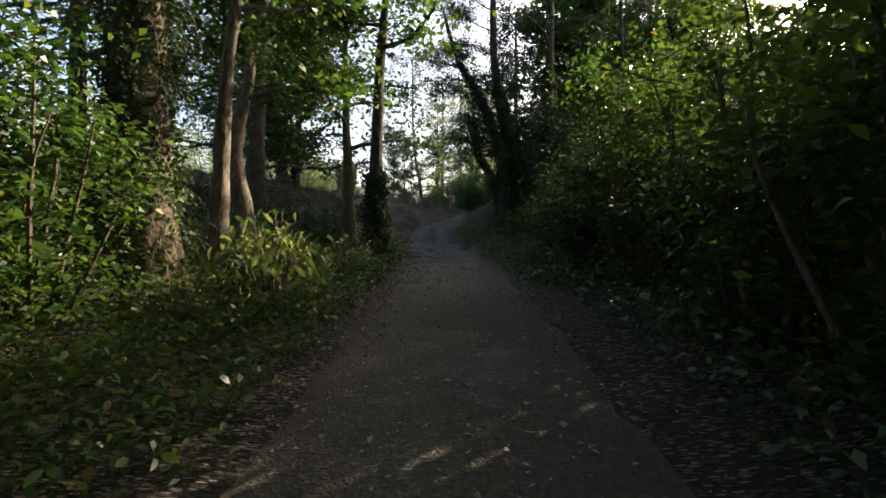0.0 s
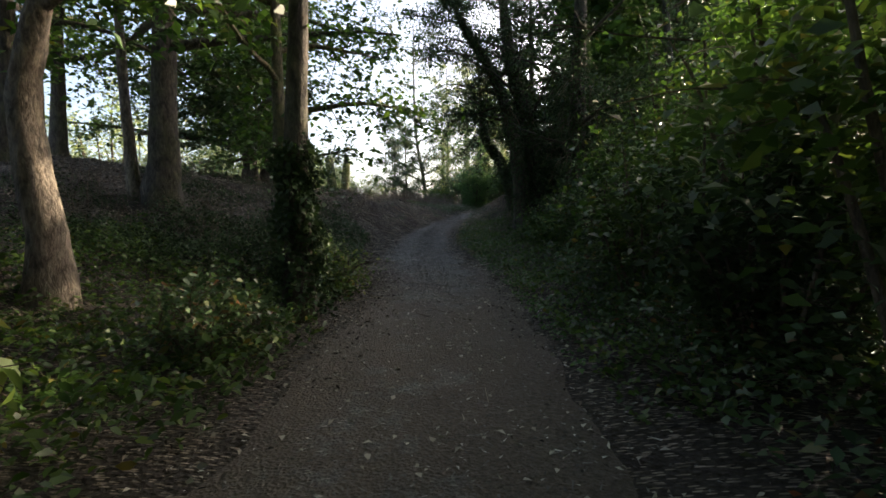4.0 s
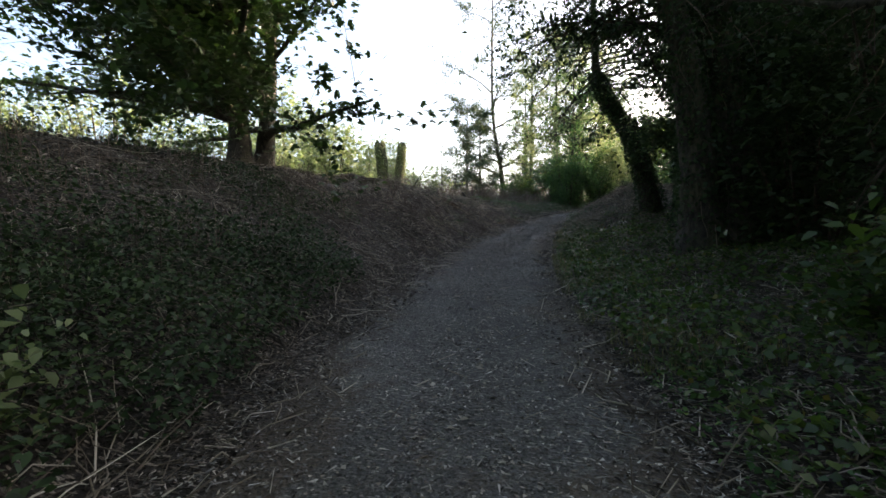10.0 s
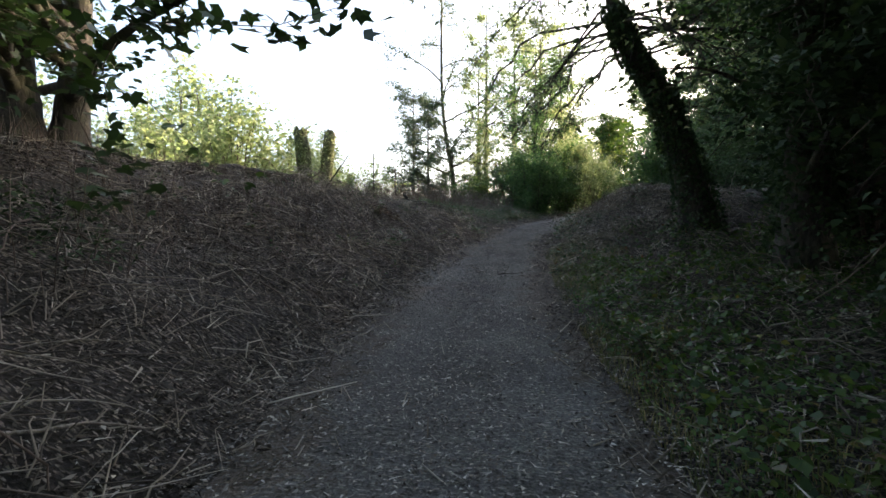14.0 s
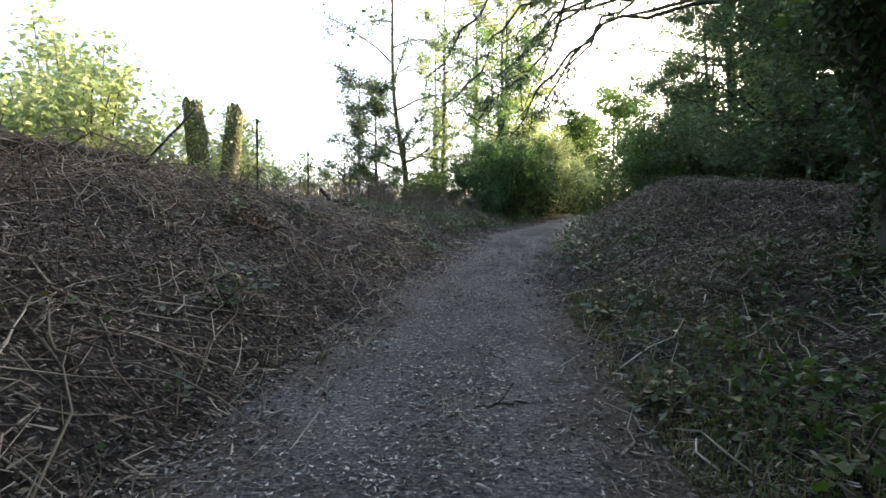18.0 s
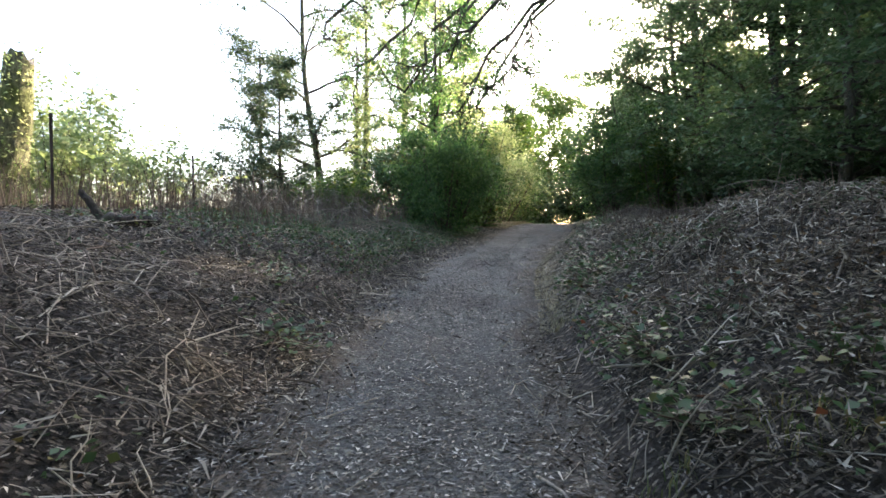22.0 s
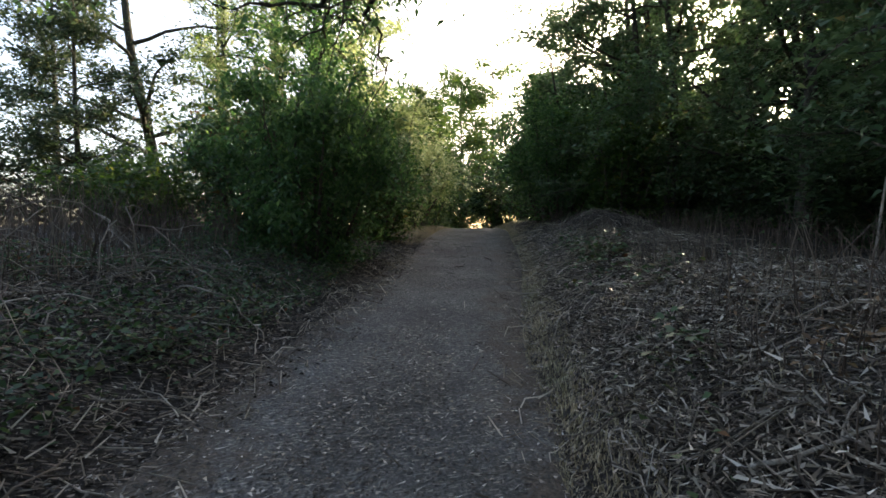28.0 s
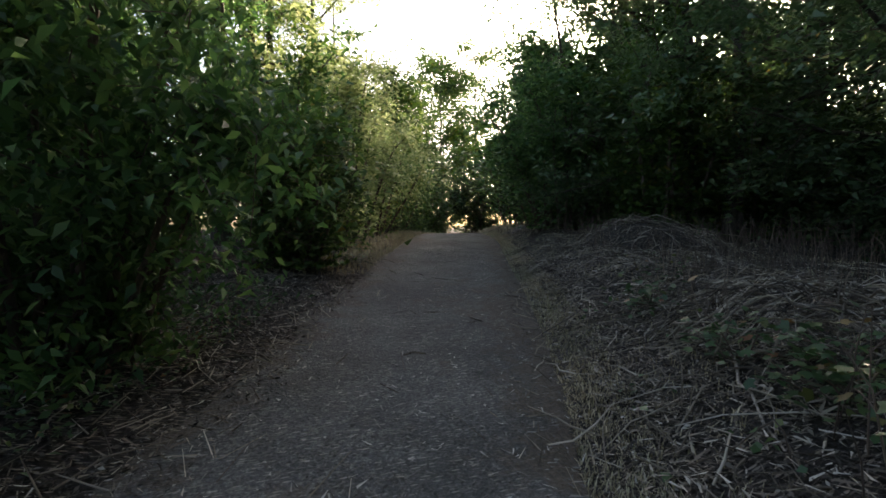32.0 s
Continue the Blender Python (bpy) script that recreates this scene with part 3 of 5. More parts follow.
        part("foliage", mesh_of("foliage", v, f, leaf or M_LEAF), root, kind="stuff")
    else:
        part("foliage", leaves("foliage", rng, c, size, leaf or M_LEAF, oval=oval, small=small, droop=droop, ratio=ratio), root, kind="stuff")
    return root


def on_ground(x, y, dz=0.0):
    return (x, y, ground_z(x, y) + dz)


# ---- ground and path ----
def graded(lo, hi, step, far):
    out = [lo]
    s = step
    while out[0] > -far:
        s *= 1.22
        out.insert(0, out[0] - s)
    mid = np.arange(lo + step, hi, step)
    out = np.concatenate([out, mid])
    tail, s = [out[-1]], step
    while tail[-1] < far:
        s *= 1.22
        tail.append(tail[-1] + s)
    return np.concatenate([out, tail[1:]])


def sheet(xs, ys, zf):
    gx, gy = np.meshgrid(xs, ys)
    v = np.stack([gx, gy, zf(gx, gy)], -1).reshape(-1, 3)
    nx = len(xs)
    i = (np.arange(len(ys) - 1)[:, None] * nx + np.arange(nx - 1)).ravel()
    return v, np.stack([i, i + 1, i + 1 + nx, i + nx], 1)


v, f = sheet(graded(-14, 8, 0.22, 900), graded(-5, 56, 0.22, 900), height)
tagged(part("ground", mesh_of("ground", v, f, M_SOIL, True)), "brown forest soil sloping up in banks beside the path", "ground", kind="structure")

ROAD_Y = np.arange(-9, 77, 0.15)
ROAD_U = np.linspace(0, 1, 23)
gy, gu = np.meshgrid(ROAD_Y, ROAD_U, indexing="ij")
ragged_l = 0.16 * lumps(gy * 1.7, 3 + gy * 0.6)
ragged_r = 0.16 * lumps(9 + gy * 1.5, gy * 0.7)
gx = (left_edge(gy) - 0.12 + ragged_l) * (1 - gu) + (right_edge(gy) + 0.12 + ragged_r) * gu
rim = np.clip(np.minimum(gu, 1 - gu) / 0.09, 0, 1)
gz = z_path(gy) + 0.012 * lumps(gx * 2.2, gy * 1.6) - 0.06 * (1 - rim) + 0.02 * rim
nx = len(ROAD_U)
i = (np.arange(len(ROAD_Y) - 1)[:, None] * nx + np.arange(nx - 1)).ravel()
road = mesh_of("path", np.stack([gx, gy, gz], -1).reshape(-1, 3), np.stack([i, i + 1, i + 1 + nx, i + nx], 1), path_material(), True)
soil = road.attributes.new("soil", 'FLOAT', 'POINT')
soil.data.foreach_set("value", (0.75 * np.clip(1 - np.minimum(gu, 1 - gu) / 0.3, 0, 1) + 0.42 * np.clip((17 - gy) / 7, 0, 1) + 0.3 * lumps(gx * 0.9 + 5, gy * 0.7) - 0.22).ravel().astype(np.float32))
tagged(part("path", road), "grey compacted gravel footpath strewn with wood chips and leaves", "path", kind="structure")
# ---- trees left of the path at the start ----
def up(h, *mid):
    return [(0, 0, 0), *mid, (mid[-1][0] if mid else 0, mid[-1][1] if mid else 0, h)]


make_tree("cottonwood_tree", on_ground(-6.45, 7.2), up(24, (0.05, 0, 6), (0.1, 0.3, 14)), 0.47, "huge old cottonwood with deeply furrowed brown bark and ivy",
          bark=M_BARK_DEEP, leaf=M_LEAF, seed=11, limbs=12, first=0.4, reach=5, count=9000, size=0.18, spread=0.6, ivy=5200, ivy_top=7, ivy_size=0.09, ivy_deep=0.3, sides=22, rough=0.05, dead=170)
make_tree("slim_tree", on_ground(-5.8, 8.4), up(13, (0.04, 0, 1.5), (0.2, -0.05, 3.4), (0.5, -0.1, 5.2), (0.9, 0, 8)), 0.19, "slim tree with pale smooth sunlit bark",
          bark=M_BARK_PALE, leaf=M_MAPLE, seed=12, rough=0.08, limbs=9, first=0.55, reach=3.0, count=7000, size=0.15, spread=0.45, sides=12)
make_tree("slim_tree", on_ground(-6.3, 10.3), up(12, (0.06, 0, 0.7), (-0.1, 0, 1.7), (-0.2, 0, 2.5), (-0.02, 0, 3.3), (0.18, 0, 4.0), (0.2, 0, 5.2), (0.3, 0.2, 8)), 0.245, "crooked slim tree with pale bark",
          bark=M_BARK_PALE, leaf=M_MAPLE, seed=13, rough=0.08, limbs=9, first=0.55, reach=3.2, count=7000, size=0.15, spread=0.45, sides=12)
make_tree("twin_stem_tree", on_ground(-8.7, 15.7), up(15, (0.05, 0.1, 3), (0.2, 0.2, 8)), 0.4, "thick dark tree with a dense leafy crown on the bank",
          bark=M_BARK, leaf=M_MAPLE, seed=14, rough=0.08, limbs=16, first=0.4, reach=6.0, rise=0.35, count=17000, size=0.13, spread=0.45, clump=1.3, aim=(0.6, 0.6), aim_share=0.4)
make_tree("twin_stem_tree", on_ground(-9.35, 15.6), up(12, (-0.2, 0, 3), (-0.4, 0.1, 8)), 0.15, "slim pale-barked stem beside the thick dark tree",
          bark=M_BARK_PALE, leaf=M_MAPLE, seed=15, rough=0.08, limbs=10, first=0.45, reach=3.6, rise=0.4, count=7000, size=0.13, spread=0.45)
make_tree("mossy_tree", on_ground(-4.8, 13.9), up(12, (0.0, 0, 2.2), (-0.1, 0.1, 5)), 0.225, "slim tree with mossy yellow-green bark",
          bark=M_BARK_MOSS, leaf=M_MAPLE, seed=16, rough=0.08, limbs=11, first=0.48, reach=3.6, count=11000, size=0.15, spread=0.45)
make_tree("ivy_tree", on_ground(-3.35, 11.1), up(13, (0.03, 0, 2.4), (0.12, 0.1, 5), (0.3, 0.3, 8)), 0.2, "tree beside the path with ivy climbing its lower trunk",
          bark=M_BARK, leaf=M_MAPLE, seed=17, limbs=9, first=0.52, reach=3.0, count=7000, size=0.15, spread=0.45, ivy=3400, ivy_top=3.2, ivy_size=0.075, ivy_deep=0.2, sides=14, oval=True, rough=0.08)
# Both maple crowns use the leaf colour with shade painted in.
make_tree("maple_tree", on_ground(-13.1, 28.3), up(15, (-0.1, 0, 2.5), (-0.2, 0.2, 6)), 0.42, "spreading maple with two stems on top of the bank",
          bark=M_LOG, leaf=M_MAPLE_SHADED, seed=18, limbs=30, first=0.14, clump=1.0, reach=7.0, rise=0.24, sag=0.045, subs=11, count=40000, size=0.155, spread=0.28, lobed=True, sides=14, aim=(0.62, -0.78), aim_share=0.5, top_reach=0.6, avoid=(0.6, 0.8))
make_tree("maple_tree", on_ground(-12.6, 28.9), up(14, (0.2, 0.1, 2.5), (0.3, 0.2, 6)), 0.36, "spreading maple stem on top of the bank",
          bark=M_LOG, leaf=M_MAPLE_SHADED, seed=19, limbs=24, first=0.16, clump=1.0, reach=6.8, rise=0.24, sag=0.045, subs=11, count=30000, size=0.155, spread=0.28, lobed=True, sides=14, top_reach=0.6, aim=(0.5, -0.86), aim_share=0.4, avoid=(0.6, 0.8))
# The last two are added at the side, out of view, to shade the bank.
for n, (x, y, h) in enumerate([(-12.5, 9, 12), (-10.5, 3, 13), (-17, 12, 13), (-13.8, 16.5, 14), (-14.8, 18.2, 14), (-16.8, 21.0, 16), (-12.6, 12.6, 15)]):
    make_tree("bank_tree", on_ground(x, y), up(h, (0.2, 0, h * 0.3), (-0.1, 0.2, h * 0.7)), 0.10 + 0.011 * h, "shaded broadleaf tree growing on the bank", group="bank trees",
              leaf=M_MAPLE, seed=300 + n, limbs=13, first=0.25, reach=0.34 * h, rise=0.3, count=7000, size=0.2, spread=0.55, subs=7)
for n, (x, y, r, h) in enumerate([(-5.9, 4.6, 1.3, 3.6), (-7.4, 4.6, 1.6, 4.6), (-8.4, 8.6, 1.2, 2.3), (-5.3, 2.2, 1.2, 2.4), (-6.9, 5.2, 0.9, 3.2), (-9.2, 6.4, 1.7, 5.0), (-7.2, 1.6, 1.5, 4.2)]):
    make_shrub("understory_shrub", on_ground(x, y), "leafy understory shrub beneath the big trees", r, h, group="understory shrubs", leaf=M_MAPLE, seed=310 + n, stems=11, count=5500, size=0.11, spread=0.25)
make_shrub("tall_herb", on_ground(-4.05, 6.7), "sunlit clump of tall herbs with drooping pale leaves", 0.75, 1.45, category="plant", leaf=M_NETTLE, seed=320, stems=22, count=900, size=0.16, spread=0.1, ratio=0.32, droop=0.9, oval=True)
make_shrub("tall_herb", on_ground(-3.5, 5.7), "sunlit clump of tall herbs with drooping pale leaves", 0.65, 1.1, category="plant", leaf=M_NETTLE, seed=321, stems=18, count=420, size=0.17, spread=0.1, ratio=0.32, droop=0.9, oval=True)
make_shrub("small_shrub", on_ground(-3.6, 13.0), "small yellow-green shrub catching the sun beside the path", 0.8, 1.0, leaf=M_HERB, seed=322, stems=14, count=3000, size=0.07, spread=0.12, oval=True)
make_shrub("small_shrub", on_ground(-3.6, 9.4), "small dark shrub beside the path", 0.7, 0.8, leaf=M_BRAMBLE, seed=323, stems=12, count=2600, size=0.07, spread=0.12, oval=True)

# Brambles standing in shade; the sun on them is painted by pale leaf colour.
make_shrub("sun_tinted_bramble", on_ground(-4.7, 14.7), "bramble with leaves coloured yellow-green as if sunlit beside the path", 0.55, 0.75, category="plant", leaf=M_SUNNY, seed=324, stems=16, count=2200, size=0.085, spread=0.12, ratio=0.65, oval=True, clump=1.3)
make_shrub("sun_tinted_bramble", on_ground(-5.0, 15.6), "bramble with leaves coloured yellow-green as if sunlit at the foot of the bank", 0.6, 0.8, category="plant", leaf=M_SUNNY, seed=325, stems=16, count=2000, size=0.085, spread=0.12, ratio=0.65, oval=True, clump=1.3)

# ---- right thicket at the start ----
# Shrubs at (5.4, 18.4) and (8.6, 18.9) are added to keep sun off the path.
THICKET = [(1.95, 2.8, 1.2, 4.2), (2.55, 5.5, 1.5, 5.0), (2.6, 10.3, 1.5, 5.2), (4.2, 3.6, 2.0, 6.5), (2.4, 13.2, 1.3, 3.4), (4.9, 8.0, 2.0, 6.2), (4.8, 12.7, 2.0, 6.6),
           (1.9, 7.7, 1.1, 4.6), (2.35, 0.2, 1.4, 3.6), (3.4, 16.0, 1.6, 5.4), (8.2, 5.0, 2.4, 6.8), (8.0, 11.0, 2.4, 7.6), (6.2, 0.5, 2.2, 5.5), (6.5, 16.5, 2.2, 6.5), (10.8, 8, 2.6, 7.2), (10.5, 15, 2.6, 6), (9, 0, 2.5, 6), (3.5, -2.8, 1.8, 5), (5.4, 18.4, 1.8, 6.5), (8.6, 18.9, 2.2, 7), (-5.5, -3.5, 1.8, 4.5), (6.3, 3.8, 1.8, 6.2), (6.4, 6.4, 1.6, 5.0)]
for n, (x, y, r, h) in enumerate(THICKET):
    make_shrub("thicket_shrub", on_ground(x, y), "dense leafy shrub in the shaded thicket beside the path", r, h, group="thicket shrubs",
               leaf=M_LEAF if n % 2 else M_MAPLE, seed=30 + n, stems=12, count=8000 if n < 10 else 3600, size=0.11 if n < 10 else 0.2, spread=0.27, base=0.03)
for n, (x, y, r, h) in enumerate([(1.85, 1.5, 0.9, 2.6), (1.8, 4.3, 0.85, 2.8), (1.75, 6.4, 0.8, 2.2), (1.6, -0.6, 0.9, 3.0), (1.55, 9.0, 0.8, 2.0), (1.4, 11.6, 0.9, 2.4), (1.7, 14.2, 0.9, 2.6), (1.6, 16.3, 0.9, 2.0), (2.4, 17.8, 1.0, 2.6), (1.0, 18.5, 0.7, 1.0)]):
    make_shrub("dark_bush", on_ground(x, y), "dark shaded bush crowding the edge of the path", r, h, group="dark bushes", leaf=M_LEAF if n % 2 else M_IVY, seed=340 + n, stems=12, count=5200, size=0.09, spread=0.22, base=0.02, oval=True)
# Trees added behind the thicket, mostly unseen, to block sun and sky light.
for n, (x, y, h) in enumerate([(7.5, -1, 16), (12, 3, 17), (16.5, 4.0, 18), (17, 2, 18), (16.5, 15, 8), (19, 10, 9), (12, 20, 7), (7.5, 27, 16), (6.5, 30.5, 17), (11.5, 33.5, 19)]):
    make_tree("shade_tree", on_ground(x, y), up(h, (0.2, 0, h * 0.3), (-0.1, 0.2, h * 0.7)), 0.10 + 0.011 * h, "tall tree added to shade the path, mostly out of view", group="canopy trees",
              leaf=M_MAPLE, seed=330 + n, limbs=14, first=0.3 if n < 4 else 0.15 if n < 7 else 0.28, reach=0.32 * h, rise=0.3, count=4200 if n < 7 else 8500, size=0.42 if n < 7 else 0.45, spread=0.55, subs=6, aim=(-1, 0), aim_share=0.4, twigs=False)
# Overhead and rear trees, mostly unseen, added to darken the start of the path.
for n, (x, y, h) in enumerate([(-8.5, 3, 18), (4.6, 6.4, 19), (-9.5, 11.5, 18), (-16, 18, 18), (6.5, 2, 19), (-4, -6, 15), (3, -8, 15), (-1, -15, 16), (-9, -6, 16), (9, -8, 16), (-11, -16, 16), (8, -18, 16), (-4.8, -2.6, 15), (2.9, -3.6, 15), (7.2, -4.2, 15), (-8.2, -1.2, 15), (-1.5, -7, 16)]):
    make_tree("shade_tree", on_ground(x, y), up(h, (0.2, 0, h * 0.3), (-0.1, 0.2, h * 0.7)), 0.10 + 0.011 * h, "tall tree added to shade the path, mostly out of view", group="canopy trees",
              leaf=M_MAPLE, seed=350 + n, limbs=13, first=0.45 if n < 5 or n > 11 else 0.25, reach=0.4 * h, rise=0.25, count=9500 if n < 5 else 3500, size=0.5 if n < 5 or n > 11 else 0.75, spread=0.8, subs=6, twigs=False)

# ---- ivy-clad trees on the right ----
make_tree("ivy_clad_tree", on_ground(1.25, 24.5), up(17, (-0.1, 0, 3), (-0.6, -0.2, 5.6), (-1.2, -0.2, 9)), 0.52, "big dark tree trunk thickly clad in ivy",
          leaf=M_IVY, seed=50, limbs=20, first=0.3, reach=4.6, aim=(-0.7, 0.3), aim_share=0.35, sag=0.06, count=24000, size=0.1, spread=0.36, clump=1.5, slim=0.7, subs=9, ivy=7000, ivy_top=11, sides=14, dead=40, ivy_size=0.09)
make_tree("ivy_clad_tree", on_ground(0.75, 24.1), [(0, 0, 0), (-0.15, 0, 2.2), (-0.55, -0.1, 4.5), (-1.35, -0.2, 6.6), (-2.6, -0.3, 8.8), (-3.4, -0.3, 11.5)], 0.36, "long dark ivy-clad trunk leaning out over the path",
          leaf=M_IVY, seed=54, limbs=18, first=0.36, reach=3.6, aim=(-0.8, 0.5), aim_share=0.4, sag=0.1, count=22000, size=0.095, spread=0.3, clump=1.8, slim=0.6, subs=10, ivy=5200, ivy_top=9, ivy_size=0.085, ivy_deep=0.16, sides=12, dead=25, droop=0.7)
make_tree("ivy_clad_tree", on_ground(2.0, 20.0), up(15, (0.1, 0, 3), (0.3, 0.2, 8)), 0.40, "big dark tree trunk with ivy and hanging dry vines",
          leaf=M_IVY, seed=51, limbs=14, first=0.24, reach=3.2, count=11000, size=0.11, spread=0.45, ivy=5000, ivy_top=9, sides=12, dead=190, ivy_size=0.09)
make_tree("ivy_clad_tree", on_ground(1.25, 27.3), up(12, (0.0, 0, 3), (0.2, 0.2, 6)), 0.3, "tree hidden in dark ivy beside the path",
          leaf=M_IVY, seed=52, limbs=24, first=0.08, reach=2.7, count=24000, size=0.115, spread=0.4, top_reach=0.85, aim=(-0.8, -0.5), aim_share=0.45, ivy=6000, ivy_top=8, ivy_size=0.09)
make_tree("leaning_tree", on_ground(0.78, 29.8), [(0, 0, 0), (-0.32, 0, 1.4), (-0.84, 0, 2.7), (-1.5, -0.1, 3.75), (-1.72, -0.1, 4.6), (-1.78, -0.1, 5.8), (-1.9, 0.0, 8.2)], 0.29,
          "crooked leaning tree with ivy on its trunk over the path", leaf=M_SUNNY, seed=53, bark=M_LOG, limbs=24, first=0.5, reach=4.4, rise=0.1, sag=0.07, subs=14, count=10500, size=0.085, slim=0.4,
          spread=0.2, ivy=6500, ivy_top=5.0, ivy_size=0.08, sides=12, aim=(-0.6, 0.5), aim_share=0.6)
for n, (x, y, r, h) in enumerate([(2.1, 25.4, 1.4, 6.8), (3.0, 28.6, 1.2, 4.0), (3.3, 29.7, 1.7, 8.5), (3.6, 31.6, 1.1, 2.2), (2.9, 21.7, 1.1, 3.6), (3.4, 22.6, 1.8, 7.0), (4.2, 26.0, 2.0, 8), (4.6, 30.2, 1.9, 6.5), (2.3, 23.6, 1.1, 3.4), (5.5, 21, 2, 8.5), (3.0, 25.2, 1.3, 5.0), (7, 27, 2.2, 9)]):
    make_shrub("dark_shrub", on_ground(x, y), "dark evergreen shrub hung with ivy", r, h, group="dark shrubs", leaf=M_IVY, seed=60 + n, stems=13, count=7000, size=0.14, spread=0.3)

# ---- wood on the right beyond the mound ----
FOREST = [(9.0, 38.0, 13), (12.5, 41.0, 14), (8.8, 44.8, 12), (11.5, 47.0, 13), (11.6, 52.9, 15), (14.5, 51, 15), (13.0, 57.5, 12), (7.6, 41.2, 10), (10.5, 33, 14), (8, 30.5, 13), (7.6, 34.8, 11), (9.6, 49.6, 13), (12.6, 55.2, 14)]
for n, (x, y, h) in enumerate(FOREST):
    make_tree("woodland_tree", on_ground(x, y), up(h, (0.2, 0, h * 0.3), (-0.1, 0.2, h * 0.7)), 0.07 + 0.008 * h, "tall shaded woodland tree with dense green crown", group="woodland trees",
              leaf=M_WOOD, seed=80 + n, limbs=19, first=0.12, reach=0.36 * h, rise=0.3, count=33000, size=0.12, spread=0.36, subs=10, top_reach=0.8, small=True, clump=1.25)
for n, (x, y, h) in enumerate([(x, y, h * (0.7 if y > 60 else 0.9)) for x, y, h in [(15.5, 36, 19), (17, 45, 18), (17, 58, 17), (19, 39, 20), (20, 52, 18), (22, 48.5, 21), (27, 51, 22), (15, 65, 14), (21, 64, 17), (24, 58, 19), (26, 70, 18), (19, 74, 15), (30, 52, 20), (34, 57, 21), (31, 65, 20), (36, 70, 20), (30, 78, 19), (24, 84, 17), (40, 60, 22), (38, 80, 20)]]):
    make_tree("woodland_tree", on_ground(x, y), up(h, (0.2, 0, h * 0.3), (-0.1, 0.2, h * 0.7)), 0.07 + 0.008 * h, "tall shaded woodland tree deep in the wood", group="woodland trees",
              leaf=M_WOOD, seed=380 + n, limbs=16, first=0.08, reach=0.28 * h, rise=0.25, count=17000 if n < 15 else 8000, size=0.27 if n < 15 else 0.44, spread=0.6, subs=7, top_reach=0.5, twigs=False, clump=1.0, small=True)
for n, (x, y, r, h) in enumerate([(16, 41, 2.4, 4.5), (17, 48.5, 2.6, 5), (15.5, 54.5, 2.4, 4.5), (18.5, 61, 2.8, 5), (13.5, 37, 2.2, 4.5), (21, 46, 3, 6), (21, 56, 3, 6), (13, 33, 2.4, 5), (16, 68, 2.6, 5), (23, 39, 3, 6), (27, 63, 3.4, 7), (9.8, 43.2, 1.7, 2.4), (11.8, 45.6, 1.9, 2.6), (10.4, 38.6, 1.7, 2.4), (12.6, 49.2, 1.9, 2.6), (14.2, 44.0, 2.0, 3.0)]):
    make_shrub("wood_undergrowth", on_ground(x, y), "dark undergrowth bush deep in the wood", r, h, group="wood undergrowth", leaf=M_IVY, seed=420 + n, stems=10, count=6000 if n < 11 else 16000, size=0.28 if n < 11 else 0.14, spread=0.5 if n < 11 else 0.32, small=True, clump=1.1)
# The last tree is added inside the hazel to block sun from the brambles.
for n, (x, y, h) in enumerate([(8.2, 40.2, 14), (10.6, 43.8, 14), (8.6, 36.4, 14), (13.0, 42.0, 16), (6.6, 33.4, 13), (9.0, 50.4, 12)]):
    make_tree("dark_tree", on_ground(x, y), up(h, (0.2, 0, h * 0.3), (-0.1, 0.2, h * 0.7)), 0.15, "dark dense evergreen tree at the edge of the wood", group="dark trees",
              leaf=M_IVY if n == 1 else M_WOOD, seed=440 + n, limbs=24, first=0.1, reach=3.2, rise=0.05, count=42000, size=0.12, spread=0.36, top_reach=0.8, small=True, clump=0.9)
for n, (x, y, h) in enumerate([(40, 52, 12), (47, 62, 15), (45, 73, 15), (44, 86, 14)]):
    make_tree("woodland_tree", on_ground(x, y), up(h, (0.2, 0, h * 0.3), (-0.1, 0.2, h * 0.7)), 0.3, "tall shaded woodland tree far back in the wood", group="woodland trees",
              leaf=M_WOOD, seed=460 + n, limbs=16, first=0.02, reach=7, rise=0.2, count=3600, size=0.95, spread=1.0, subs=6, top_reach=0.6, twigs=False)
make_shrub("hazel_bush", on_ground(8.0, 54.0), "large rounded green bush with leaning stems at the wood's edge", 2.9, 6.6, leaf=M_BUSH, seed=100, stems=22, count=42000, size=0.13, spread=0.34, small=True, clump=1.0)
# The last bush is added as a sun blocker for the verge brambles.
for n, (x, y, r, h) in enumerate([(11.5, 61, 2.2, 6.5), (13.2, 67, 2.4, 7.5), (16, 72, 3, 9), (9.8, 57, 1.7, 4.8), (11.2, 50.5, 1.8, 4.2), (11.5, 44, 1.8, 3.4), (13, 49, 2, 3.5), (10.2, 40, 1.6, 3), (8.4, 50.4, 1.8, 6.4)]):
    make_shrub("hazel_bush", on_ground(x, y), "green bush at the wood's edge beside the path", r, h, leaf=M_LEAF, seed=104 + n, stems=12, count=14000, size=0.15, spread=0.34, clump=1.1, small=True)

make_tree("leaning_tree", on_ground(10.9, 52.2), [(0, 0, 0), (-0.8, 0.5, 1.1), (-1.9, 1.2, 2.7), (-2.8, 1.6, 4.6), (-3.2, 1.8, 7.0)], 0.14, "slim dark tree leaning out of the bush at the wood's edge", leaf=M_WOOD, seed=118,
          limbs=9, first=0.4, reach=2.2, count=9000, size=0.12, spread=0.3, small=True)
